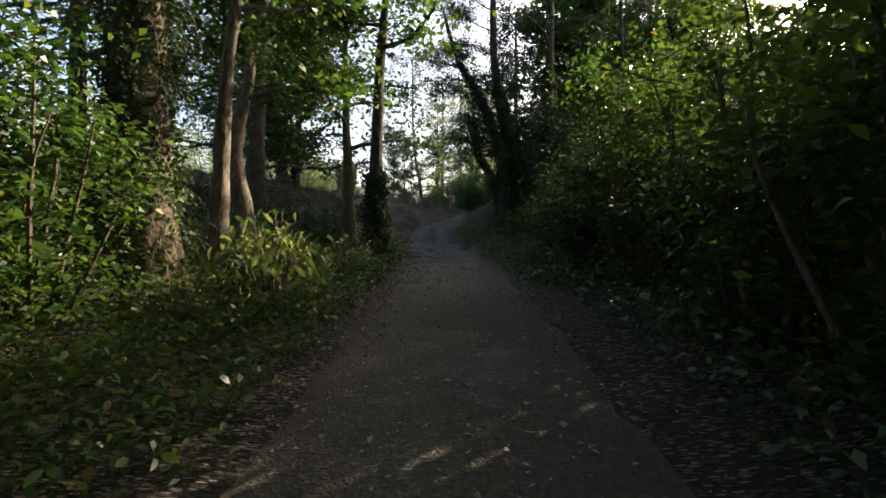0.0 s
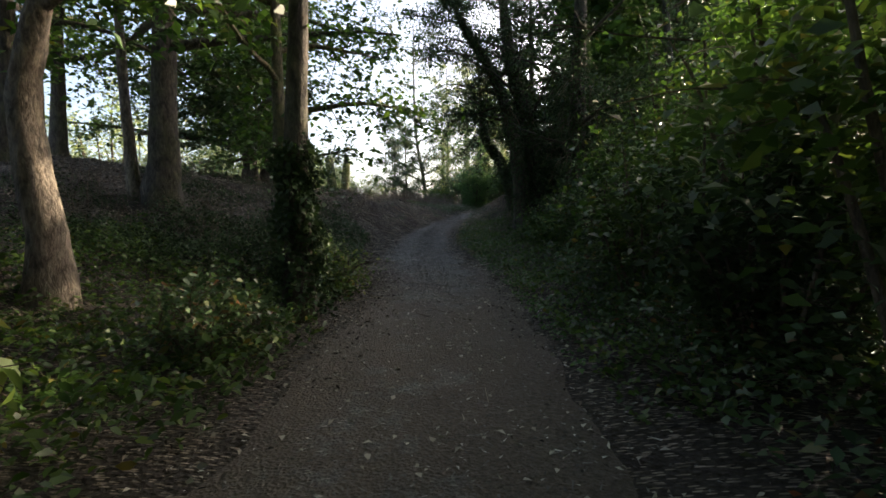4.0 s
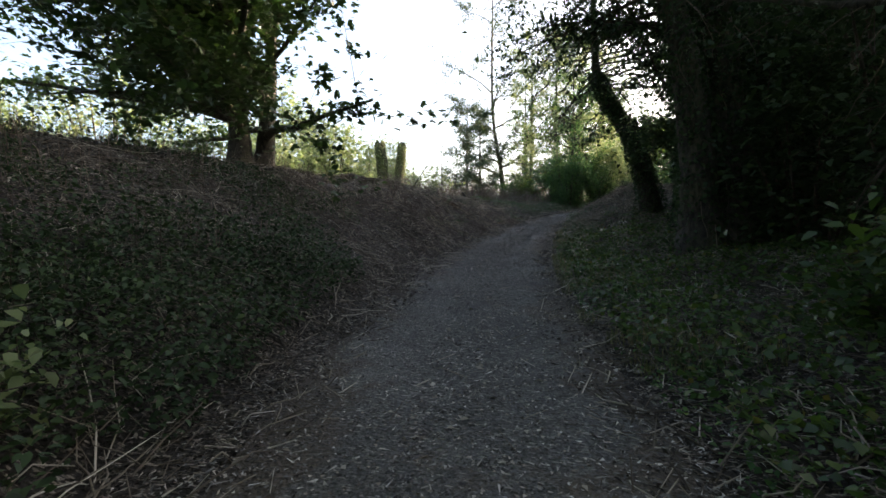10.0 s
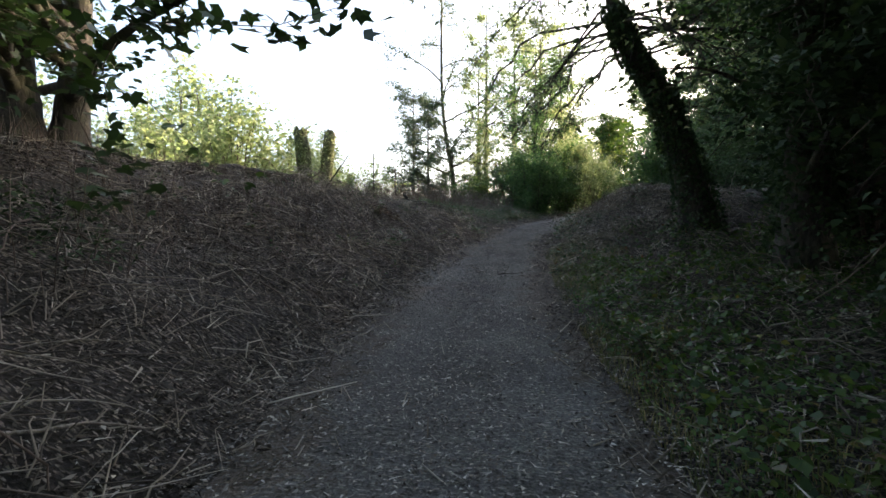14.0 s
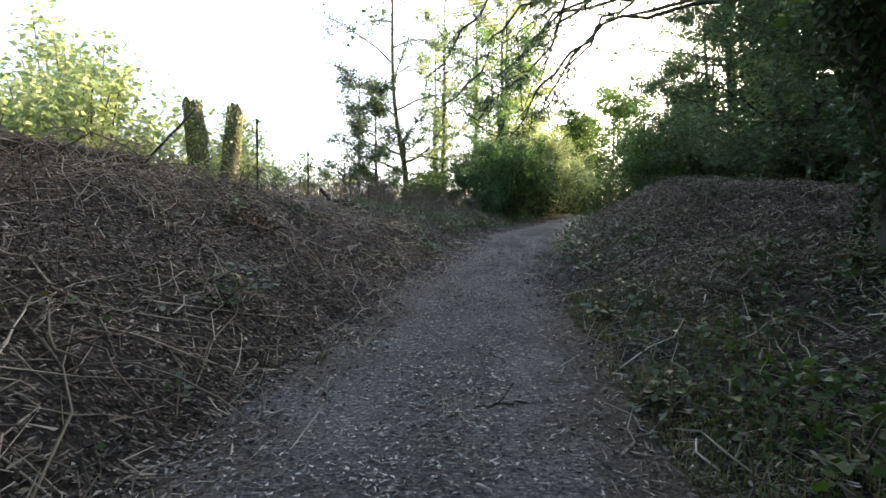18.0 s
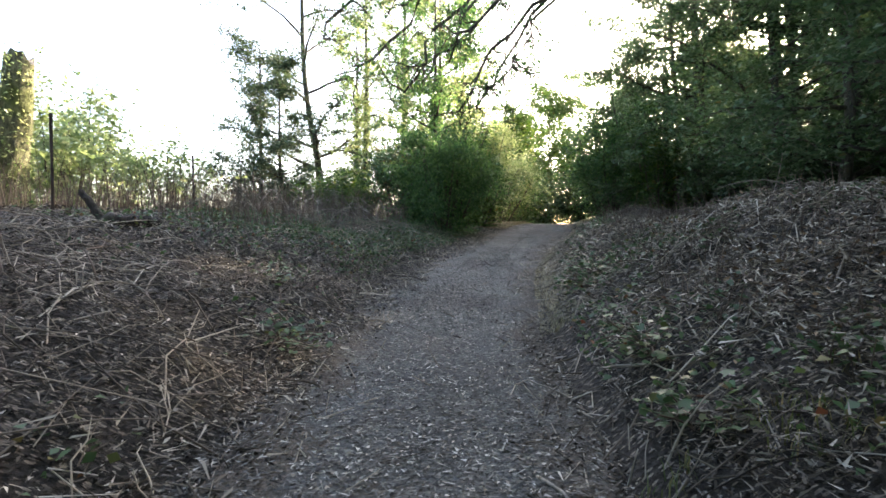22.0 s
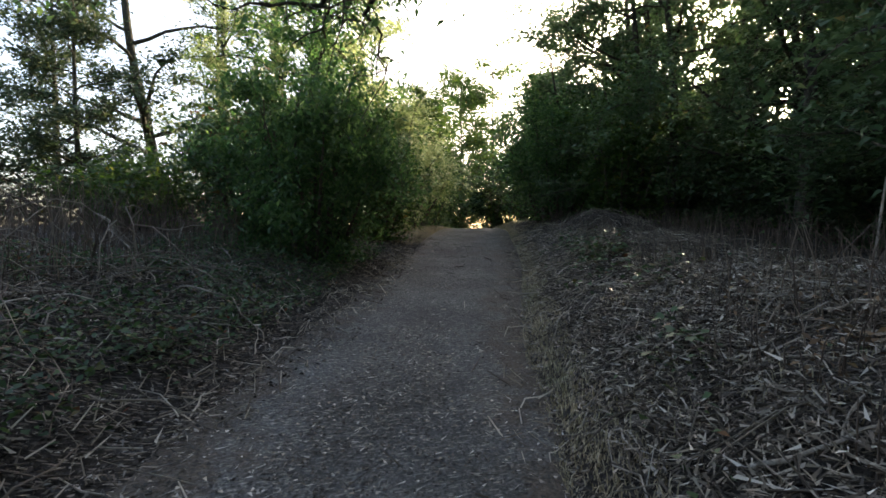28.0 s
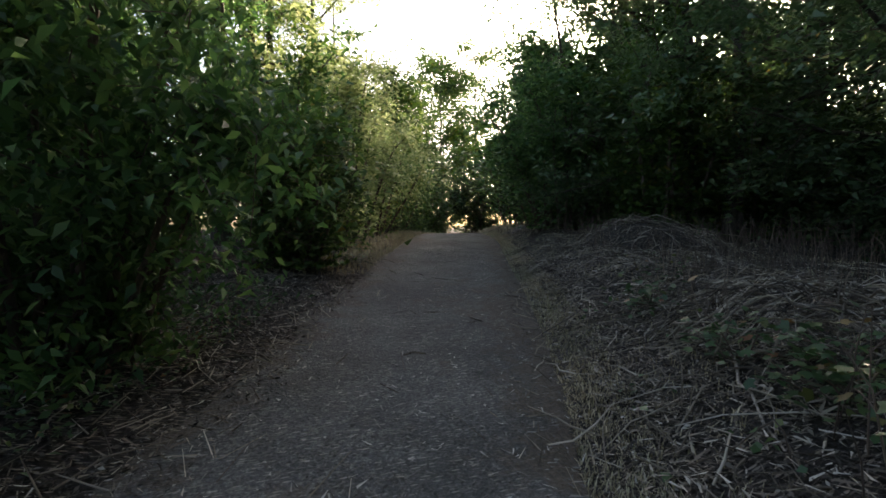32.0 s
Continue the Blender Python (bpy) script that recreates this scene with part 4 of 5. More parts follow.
make_tree("sapling", on_ground(6.4, 42.0), [(0, 0, 0), (0.15, 0, 0.9), (0.4, 0.05, 1.8), (0.5, 0.1, 3.0)], 0.022, "thin bare pale sapling at the edge of the wood", category="sapling", bark=M_DEADWOOD, leaf=M_WOOD, seed=119,
          limbs=5, first=0.45, reach=0.9, count=160, size=0.07, spread=0.12, subs=3)


# ---- forked boughs hanging over the path, from a tree at its edge ----
rng = np.random.default_rng(406)
hang = thing("hanging_bough_tree", on_ground(11.2, 43.4), "tall woodland tree with long forked boughs hanging over the path", "tree")
part("trunk", tubes("trunk", [(smooth_line([(0, 0, -0.2), (0.2, 0.1, 3), (0.0, 0, 7), (0.2, -0.1, 13)], 14), np.linspace(0.2, 0.05, 14))], M_BARK, 9, 0.03, rng), hang)
tw, anc = [], []
for k, (end, az, dz) in enumerate([(14.2, -1.0, -0.9), (13.2, -1.8, -0.5), (12.2, 0.2, -0.8), (15.4, -0.4, -0.4), (11.6, -1.2, -0.3), (13.8, 0.5, -0.2), (16.0, -1.6, 0.0), (12.8, -0.6, -1.2)]):
    pts = smooth_line([(0, 0, 6.4 + 0.2 * k), (-4, az * 0.3, 9.2 + dz), (-end + 3.4, az * 0.8, 8.2 + dz), (-end + 1.1, az, 5.9 + dz), (-end, az * 1.2, 4.2 + dz)], 18)
    pts[3:-1] += rng.normal(size=(14, 3)) * 0.16
    part("limb", tubes("limb", [(pts, np.linspace(0.085, 0.028, 18))], M_BARK, 6), hang)
    for q in range(8):
        sp, sr = bough(rng, pts[int(rng.integers(11, 18))], (-0.3 + 0.9 * rng.normal(), rng.normal() * 0.9, -0.35), rng.uniform(0.6, 1.5), 0.026, 7, 0.02, 0.42)
        part("fork", tubes("fork", [(sp, sr)], M_BARK, 5), hang)
        for w in range(6):
            s2, r2 = bough(rng, sp[int(rng.integers(1, 6))], rng.normal(size=3) + [0, 0, -0.5], rng.uniform(0.3, 0.9), 0.012, 5, 0.08, 0.3)
            tw.append((s2, r2))
            anc.append(s2[1:])
part("twig_spray", tubes("twig_spray", tw, M_TWIG, 4), hang, kind="stuff")
anc = np.concatenate(anc)
c = anc[rng.integers(0, len(anc), 3600)] + rng.normal(size=(3600, 3)) * 0.13
part("crown", leaves("crown", rng, c, 0.12, M_BUSH, droop=0.9, ratio=0.45), hang, kind="stuff")

# ---- left of the path at the top ----
make_shrub("dense_bush", on_ground(-1.7, 46.0), "dense dark bush overgrown with climbers beside the path", 1.75, 4.2, leaf=M_BUSH, seed=110, stems=24, count=42000, size=0.095, spread=0.2, droop=0.7, clump=1.7, ratio=0.42)
# M_SUNNY shrubs have their sunlit look in the leaf colour.
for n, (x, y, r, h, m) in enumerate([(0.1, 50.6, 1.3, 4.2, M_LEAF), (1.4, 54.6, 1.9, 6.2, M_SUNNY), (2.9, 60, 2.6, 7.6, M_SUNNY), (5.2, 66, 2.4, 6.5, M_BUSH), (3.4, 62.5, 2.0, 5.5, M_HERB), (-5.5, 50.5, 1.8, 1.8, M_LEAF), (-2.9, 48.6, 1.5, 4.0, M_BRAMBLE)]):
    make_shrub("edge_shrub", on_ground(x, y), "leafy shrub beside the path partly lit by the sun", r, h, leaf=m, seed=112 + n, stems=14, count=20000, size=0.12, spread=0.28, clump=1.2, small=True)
make_tree("pole_tree", on_ground(-8.1, 60.6), up(22, (-0.15, 0, 3), (-1.1, 0, 10)), 0.31, "tall slender tree with a bare trunk and thin crown", leaf=M_BLUE, seed=120, limbs=20, first=0.28,
          reach=5.2, rise=0.4, top_reach=0.8, count=20000, size=0.16, spread=0.32, subs=9, small=True, clump=1.4)
make_tree("grey_green_tree", on_ground(-12.0, 60.5), up(11, (0.2, 0, 3)), 0.22, "low bushy grey-green tree", leaf=M_BLUE, seed=121, limbs=26, first=0.08, reach=4.0, rise=0.25, top_reach=0.6, count=30000, size=0.16, spread=0.4, small=True, clump=1.3)
make_tree("grey_green_tree", on_ground(-9.6, 57.6), up(9, (-0.3, 0, 3)), 0.16, "bushy grey-green tree behind the weeds on the bank", leaf=M_BLUE, seed=122, limbs=20, first=0.08, reach=2.8, rise=0.25, count=20000, size=0.16, spread=0.38, small=True, clump=1.3)
# Where M_SUNNY is used, crown and ivy are coloured as sunlit.
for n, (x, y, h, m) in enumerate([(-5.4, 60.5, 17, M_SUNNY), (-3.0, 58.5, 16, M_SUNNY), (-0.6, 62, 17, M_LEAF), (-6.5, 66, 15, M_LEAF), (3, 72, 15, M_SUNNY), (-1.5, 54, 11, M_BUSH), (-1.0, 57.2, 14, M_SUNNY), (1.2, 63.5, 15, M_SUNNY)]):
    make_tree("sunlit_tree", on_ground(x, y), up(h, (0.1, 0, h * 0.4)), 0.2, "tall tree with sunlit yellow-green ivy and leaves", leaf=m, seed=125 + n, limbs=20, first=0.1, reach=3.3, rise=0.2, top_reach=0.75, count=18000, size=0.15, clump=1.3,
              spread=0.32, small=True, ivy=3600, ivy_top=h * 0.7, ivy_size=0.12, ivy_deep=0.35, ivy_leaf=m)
for n, (x, y, h) in enumerate([(14.8, 86, 18), (18.6, 86, 18), (8.5, 84, 12), (22, 80, 14), (4, 84, 14), (27, 74, 15), (16.8, 91, 18), (7.4, 74, 11), (10.6, 83, 13)]):
    make_tree("far_tree", on_ground(x, y), up(h, (0.1, 0, h * 0.4)), 0.22, "dark tree closing the far end of the path", group="far trees", leaf=M_LEAF, seed=135 + n, limbs=26, first=0.06, reach=0.3 * h,
              count=20000 if n < 5 or n > 6 else 11000, size=0.28 if n < 5 or n > 6 else 0.4, spread=0.7, twigs=False, clump=0.8, small=True)
for n, (x, y, r, h) in enumerate([(9.0, 80, 2.6, 6), (12.5, 81, 3, 7.5), (16.5, 80, 3, 7), (20.5, 77, 3, 7), (5, 78, 2.6, 6), (17.5, 64.5, 3, 6.5), (22.5, 71, 3.4, 7.5), (14.6, 60.2, 2.6, 5)]):
    make_shrub("far_bush", on_ground(x, y), "dark bush closing the far end of the path", r, h, group="far bushes", leaf=M_WOOD if n % 2 else M_IVY, seed=145 + n, stems=14, count=12000, size=0.26, spread=0.5, clump=0.8, small=True)

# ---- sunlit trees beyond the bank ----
# Full sun is partly painted into these bushes by the pale M_SUNNY leaves.
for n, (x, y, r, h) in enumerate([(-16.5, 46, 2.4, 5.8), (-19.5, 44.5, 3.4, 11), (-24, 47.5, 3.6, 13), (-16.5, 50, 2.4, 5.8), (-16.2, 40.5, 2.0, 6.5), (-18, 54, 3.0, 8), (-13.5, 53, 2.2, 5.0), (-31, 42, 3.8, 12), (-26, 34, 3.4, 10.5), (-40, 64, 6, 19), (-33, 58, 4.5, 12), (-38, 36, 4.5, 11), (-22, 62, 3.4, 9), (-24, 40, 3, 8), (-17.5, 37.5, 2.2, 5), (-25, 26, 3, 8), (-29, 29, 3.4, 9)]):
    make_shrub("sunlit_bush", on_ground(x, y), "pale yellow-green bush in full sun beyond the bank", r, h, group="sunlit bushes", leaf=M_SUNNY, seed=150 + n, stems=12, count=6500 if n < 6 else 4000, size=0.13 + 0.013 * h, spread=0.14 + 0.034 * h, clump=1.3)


# ---- two broken trunks, posts, logs ----
def snag(x, y, h, r, seed, lean):
    rng = np.random.default_rng(seed)
    root = thing("snag", on_ground(x, y), "broken-off dead trunk standing among bushes, wrapped in moss", "tree stump", "broken trunks")
    n = 12
    t = np.linspace(0, 1, n)
    pts = np.stack([lean * t * h, 0.1 * np.sin(t * 3), t * h - 0.2], 1)
    v, f = tube_arrays([(pts, r * (1.15 - 0.3 * t))], 14, 0.06, rng)
    top = v[-14:]
    top[:, 2] += rng.uniform(-0.25, 0.12, 14)
    v = np.vstack([v, [top.mean(0) - [0, 0, 0.15]]])
    me = mesh_of("trunk", v, f, M_BARK_SNAG, True)
    bole = part("trunk", me, root)
    k = np.arange(14)
    base = (n - 1) * 14
    cap = np.stack([base + k, base + (k + 1) % 14, np.full(14, n * 14)], 1)
    part("broken_top", mesh_of("broken_top", v, cap, M_DEADWOOD), bole, "pale splintered break")
    a, q = rng.uniform(0, 6.28, 1500), rng.random(1500) ** 1.3
    c = np.stack([lean * q * h + np.cos(a) * (r + 0.06), np.sin(a) * (r + 0.06), q * h], 1) + rng.normal(size=(1500, 3)) * (0.06 + 0.16 * (1 - q[:, None]))
    part("climber", leaves("climber", rng, c, 0.1, M_SUNNY), bole, "green climbing leaves")


snag(-13.35, 42.55, 8.45 - ground_z(-13.35, 42.55), 0.4, 1, -0.1)
snag(-13.0, 43.2, 8.4 - ground_z(-13.0, 43.2), 0.34, 2, 0.12)


def fence_post(x, y, top):
    z = ground_z(x, y)
    root = thing("fence_post", (x, y, z), "thin rusty steel fence post standing on the bank", "fence post", "fence posts")
    h = top - z
    part("shaft", tubes("shaft", [([(0, 0, -0.2), (0.01, 0, h * 0.5), (0, 0, h)], [0.016, 0.016, 0.016])], M_STEEL, 4), root)
    part("fin", tubes("fin", [([(0.02, 0, -0.2), (0.02, 0, h)], [0.009, 0.009])], M_STEEL, 4), root)


fence_post(-7.2, 34.0, 5.28)
fence_post(-7.25, 36.8, 5.2)
fence_post(-7.1, 40.2, 5.3)
fence_post(-7.3, 44.5, 5.6)


def log(a, b, r, label, seed, mat=None, name="fallen_log"):
    rng = np.random.default_rng(seed)
    a, b = np.array(a, float), np.array(b, float)
    root = thing(name, a, label, "log")
    n = 12
    t = np.linspace(0, 1, n)
    pts = (b - a) * t[:, None] + rng.normal(size=(n, 3)) * r * 0.12
    ends = np.clip(np.minimum(t, 1 - t) * 30 + 0.75, 0, 1)
    bark = part("bark", tubes("bark", [(pts, r * ends * (1 - 0.25 * t))], mat or M_LOG, 10, 0.06, rng), root)
    for p, q in ((pts[0], r * 0.75), (pts[-1], r * 0.55)):
        d = unit(pts[1] - pts[0]) * 0.01
        part("cut_end", tubes("cut_end", [([p - d, p + d], [q, 0.001])], M_DEADWOOD, 10), bark, "weathered cut end")
    return root


log((-11.15, 32.05, ground_z(-11.15, 32.05) + 0.19), (-9.0, 33.5, ground_z(-9.0, 33.5) + 0.16), 0.19, "dark rotten log lying along the crest of the bank", 5)
log((-11.6, 30.9, ground_z(-11.6, 30.9) + 0.1), (-10.7, 33.0, ground_z(-10.7, 33.0) + 0.1), 0.12, "dark weathered log on the crest of the bank", 8)
log((-6.6, 36.7, ground_z(-6.6, 36.7) + 0.07), (-6.1, 37.0, ground_z(-6.1, 37.0) + 0.08), 0.085, "short dark rotten log on the bank", 6)
log((-6.65, 36.75, ground_z(-6.65, 36.75) + 0.05), (-6.95, 36.85, ground_z(-6.95, 36.85) + 0.36), 0.05, "dark snapped stub of a log on the bank", 9)
log((-7.8, 31.65, ground_z(-7.8, 31.65)), (-7.35, 32.35, 5.0), 0.02, "dark bare branch leaning up from the bank", 7, M_LOG, "leaning_branch")


def fallen_branch(x0, y0, x1, y1, r, label, seed, mat=None, lift=0.03, forks=2):
    """A stick lying on the ground, with side twigs."""
    rng = np.random.default_rng(seed)
    root = thing("fallen_branch", on_ground(x0, y0), label, "branch", "fallen branches")
    n = 9
    t = np.linspace(0, 1, n)
    L = math.hypot(x1 - x0, y1 - y0)
    xs = x0 + (x1 - x0) * t + rng.normal(size=n) * 0.03 * L
    ys = y0 + (y1 - y0) * t + rng.normal(size=n) * 0.03 * L
    zs = height(xs, ys) + r + lift * (0.4 + np.sin(t * 3.1))
    pts = np.stack([xs - x0, ys - y0, zs - root.location.z], 1)
    part("stem", tubes("stem", [(pts, r * (1 - 0.6 * t))], mat or M_DEADWOOD, 7, 0.06, rng), root)
    for k in range(forks):
        j = int(rng.integers(2, n - 2))
        d = unit(pts[j + 1] - pts[j]) + rng.normal(size=3) * np.array([0.7, 0.7, 0.15])
        part("side_twig", tubes("side_twig", [bough(rng, pts[j], d, L * rng.uniform(0.2, 0.4), r * 0.5, 5, 0.02, 0.12)], mat or M_DEADWOOD, 5), root)


STICKS = [(-1.56, 27.27, -1.15, 26.2, 0.019, "pale bleached branch lying on the verge", M_DEADWOOD), (-1.5, 27.4, -1.0, 26.9, 0.015, "thin pale stick on the verge", M_DEADWOOD),
          (-1.45, 25.9, -1.1, 26.7, 0.014, "thin pale stick on the verge", M_DEADWOOD), (-5.1, 32.6, -5.05, 33.35, 0.018, "white peeled stick on the bank", M_DEADWOOD),
          (-3.8, 14.55, -3.45, 15.0, 0.03, "pale broken branch beside the path", M_DEADWOOD), (-1.05, 30.7, -0.6, 29.5, 0.035, "dark mossy branch at the foot of the mound", M_LOG),
          (0.8, 32.1, 0.55, 31.3, 0.016, "pale curved stick on the mound", M_DEADWOOD), (-4.2, 29.6, -4.5, 30.3, 0.012, "grey forked stick at the path's edge", M_DEADWOOD),
          (-4.46, 29.5, -4.4, 29.2, 0.03, "short dark branch stub at the path's edge", M_LOG), (-4.55, 31.6, -4.9, 32.3, 0.012, "grey stick on the mulch", M_DEADWOOD),
          (-2.97, 32.95, -2.88, 32.2, 0.012, "grey stick lying on the path", M_DEADWOOD), (-2.35, 33.2, -2.1, 32.3, 0.011, "grey stick lying on the path", M_DEADWOOD),
          (3.3, 45.0, 4.1, 44.7, 0.014, "pale cane lying across cut stalks", M_DEADWOOD), (2.75, 44.1, 2.05, 43.2, 0.012, "pale cane at the path's edge", M_DEADWOOD),
          (0.45, 41.2, 0.85, 41.5, 0.011, "pale cane at the path's edge", M_DEADWOOD), (-3.2, 28.6, -2.7, 28.7, 0.01, "dark twig lying on the path", M_LOG),
          (0.9, 45.8, 1.25, 45.75, 0.01, "dark twig lying on the path", M_LOG), (1.5, 47.2, 1.9, 47.1, 0.01, "dark twig lying on the path", M_LOG),
          (-5.2, 41.3, -5.4, 43.6, 0.02, "long bent dead cane on the bank", M_DEADWOOD), (-4.6, 40.6, -4.1, 41.8, 0.014, "bent dead cane on the bank", M_DEADWOOD),
          (-1.9, 42.9, -1.6, 43.6, 0.012, "bent dead cane beside the bush", M_DEADWOOD), (-2.4, 42.2, -2.1, 43.0, 0.012, "bent dead cane beside the bush", M_DEADWOOD)]
STICKS += [(0.35, 28.4, -0.35, 27.6, 0.022, "arched dark root at the foot of the leaning tree", M_LOG), (0.7, 28.0, 0.1, 27.2, 0.018, "bent dark branch beside the leaning tree", M_LOG),
           (-6.9, 26.5, -6.2, 27.6, 0.016, "grey bent cane on the bank", M_DEADWOOD), (-7.6, 28.4, -6.6, 29.0, 0.014, "long pale cane on the bank", M_DEADWOOD), (-6.4, 24.6, -5.6, 25.3, 0.013, "curved pale cane on the bank", M_DEADWOOD),
           (-7.0, 22.3, -6.0, 22.1, 0.016, "pale broken stick on the bank", M_DEADWOOD), (-5.3, 21.7, -4.9, 22.5, 0.012, "curled pale root beside the path", M_DEADWOOD), (-5.5, 35.1, -4.9, 34.6, 0.012, "pale cane on the bank", M_DEADWOOD),
           (1.4, 34.4, 2.1, 34.9, 0.011, "pale bent cane on top of the mound", M_DEADWOOD), (0.6, 33.6, 0.9, 34.4, 0.011, "pale cane on the mound", M_DEADWOOD), (-0.1, 38.6, 0.5, 38.2, 0.011, "straight pale stalk on the verge", M_DEADWOOD)]
for n, (x0, y0, x1, y1, r, lab, m) in enumerate(STICKS):
    fallen_branch(x0, y0, x1, y1, r, lab, 500 + n, m, forks=1 if r < 0.013 else 2)

# dead branch reaching out of the thicket
rng = np.random.default_rng(610)
dead = thing("dead_branch", on_ground(1.35, 9.4), "pale dead branch with bare forks reaching out of the thicket", "branch")
stem, rr = bough(rng, np.array([0.3, 0.1, 0]), (-0.12, 0, 1), 2.7, 0.02, 8, 0, 0.08)
part("stem", tubes("stem", [(stem, rr)], M_DEADWOOD, 6), dead)
for k in range(7):
    part("fork", tubes("fork", [bough(rng, stem[3 + k % 5], rng.normal(size=3) * np.array([1, 1, 0.4]) + [-0.4, -0.2, 0.6], rng.uniform(0.5, 1.0), 0.009, 6, 0.03, 0.2)], M_DEADWOOD, 4), dead)
for k, (a, d, L) in enumerate([((1.6, 10.4, 3.9), (-0.75, 0.1, 0.12), 2.6), ((2.2, 9.2, 3.1), (-0.9, -0.1, 0.0), 2.2), ((1.9, 6.6, 3.6), (-0.7, 0.3, 0.25), 1.8)]):
    b0 = thing("bare_limb", on_ground(a[0], a[1]), "thin bare limb hanging out of the thicket", "branch", "bare limbs")
    z = a[2] - b0.location.z
    lift, lr = bough(rng, np.array([0, 0, 0.0]), (0.02, 0, 1), z, 0.022, 6, 0, 0.03)
    out, orr = bough(rng, lift[-1], d, L, 0.015, 9, 0.03, 0.1)
    part("stem", tubes("stem", [(np.vstack([lift, out[1:]]), np.concatenate([lr * 0.3 + 0.014, orr[1:]]))], M_TWIG, 5), b0)
    part("twig", tubes("twig", [bough(rng, out[4], rng.normal(size=3), 0.7, 0.007, 5, 0.05, 0.2)], M_TWIG, 4), b0)


# ---- bramble plants ----
def bramble(x, y, tall, seed, size=0.1, count=60, spread=0.35, label="green bramble plant with broad toothed leaves"):
    """A few arching canes with groups of broad leaves."""
    rng = np.random.default_rng(seed)
    root = thing("bramble_plant", on_ground(x, y), label, "plant", "bramble plants")
    anc = []
    for k in range(6):
        a = rng.uniform(0, 6.28)
        pts, rr = bough(rng, np.array([0, 0, -0.02]), (math.cos(a) * 0.6, math.sin(a) * 0.6, 1), tall * rng.uniform(0.8, 1.4), 0.005, 7, 0.16, 0.15)
        part("cane", tubes("cane", [(pts, rr)], M_WEED, 4), root)
        anc.append(pts[2:])
    a = np.concatenate(anc)
    c = a[rng.integers(0, len(a), count)] + rng.normal(size=(count, 3)) * spread * 0.22
    c[:, 2] = np.maximum(c[:, 2], 0.03)
    v, f = lobed_arrays(rng, c, size, tilt=0.35, droop=0.2)
    part("foliage", mesh_of("foliage", v, f, M_BRAMBLE), root, kind="stuff")


for n, (x, y, h, k) in enumerate([(1.9, 42.3, 0.4, 90), (2.55, 43.2, 0.45, 110), (2.65, 43.9, 0.4, 80), (-0.66, 36.2, 0.35, 80), (-0.9, 36.05, 0.3, 60), (-1.35, 33.9, 0.35, 60), (-1.5, 30.4, 0.3, 50),
                                  (-1.85, 30.5, 0.25, 40), (-5.4, 30.0, 0.35, 40), (-5.4, 29.6, 0.3, 40), (-4.15, 35.0, 0.45, 80), (-2.9, 41.3, 0.3, 60), (-2.4, 42.2, 0.3, 50), (-1.55, 33.1, 0.3, 60),
                                  (-1.5, 31.9, 0.35, 80), (-0.6, 36.8, 0.3, 60), (2.8, 43.4, 0.35, 70), (-8.1, 20.6, 0.5, 40), (-6.2, 31.3, 0.3, 30), (-5.9, 33.4, 0.35, 40), (1.5, 41.0, 0.3, 60), (3.4, 45.4, 0.4, 70),
                                  (-0.2, 37.6, 0.3, 50), (-3.6, 39.9, 0.3, 60), (0.4, 39.6, 0.3, 40), (-4.6, 36.4, 0.3, 40), (-1.9, 28.6, 0.25, 60), (-1.6, 24.5, 0.25, 60), (-0.9, 22.3, 0.3, 60)]):
    bramble(x, y, h, 700 + n, 0.068, int(k * 1.5))


# ---- tangles of dead canes on the banks ----
def tangle(x, y, r, seed, n=12, label="tangle of dry arching bramble canes on the bank", lo=0.6, hi=1.5, arch=0.3):
    rng = np.random.default_rng(seed)
    root = thing("cane_tangle", on_ground(x, y), label, "bramble canes", "cane tangles")
    for k in range(n):
        a, q, an = rng.uniform(0, 6.28), r * math.sqrt(rng.random()), rng.uniform(0, 6.28)
        px, py, L = q * math.cos(a), q * math.sin(a), rng.uniform(lo, hi)
        t = np.linspace(0, 1, 9)
        bend = rng.normal() * 0.25
        xs, ys = px + L * t * math.cos(an + bend * t[-1]) + 0.05 * rng.normal(size=9), py + L * t * np.sin(an + bend * t) + 0.05 * rng.normal(size=9)
        zs = height(x + xs, y + ys) - root.location.z + 0.01 + rng.uniform(0.03, arch) * np.sin(np.pi * t) ** 0.8
        w = rng.uniform(0.005, 0.011)
        cane = part("cane", tubes("cane", [(np.stack([xs, ys, zs], 1), np.linspace(w, w * 0.45, 9))], M_DEADWOOD if rng.random() < 0.45 else M_STRAW if rng.random() < 0.6 else M_WEED, 5), root)
        if rng.random() < 0.5:
            part("side_shoot", tubes("side_shoot", [bough(rng, np.array([xs[4], ys[4], zs[4]]), rng.normal(size=3) * [1, 1, 0.4], L * 0.3, w * 0.5, 5, 0.05, 0.2)], M_STRAW, 4), cane)


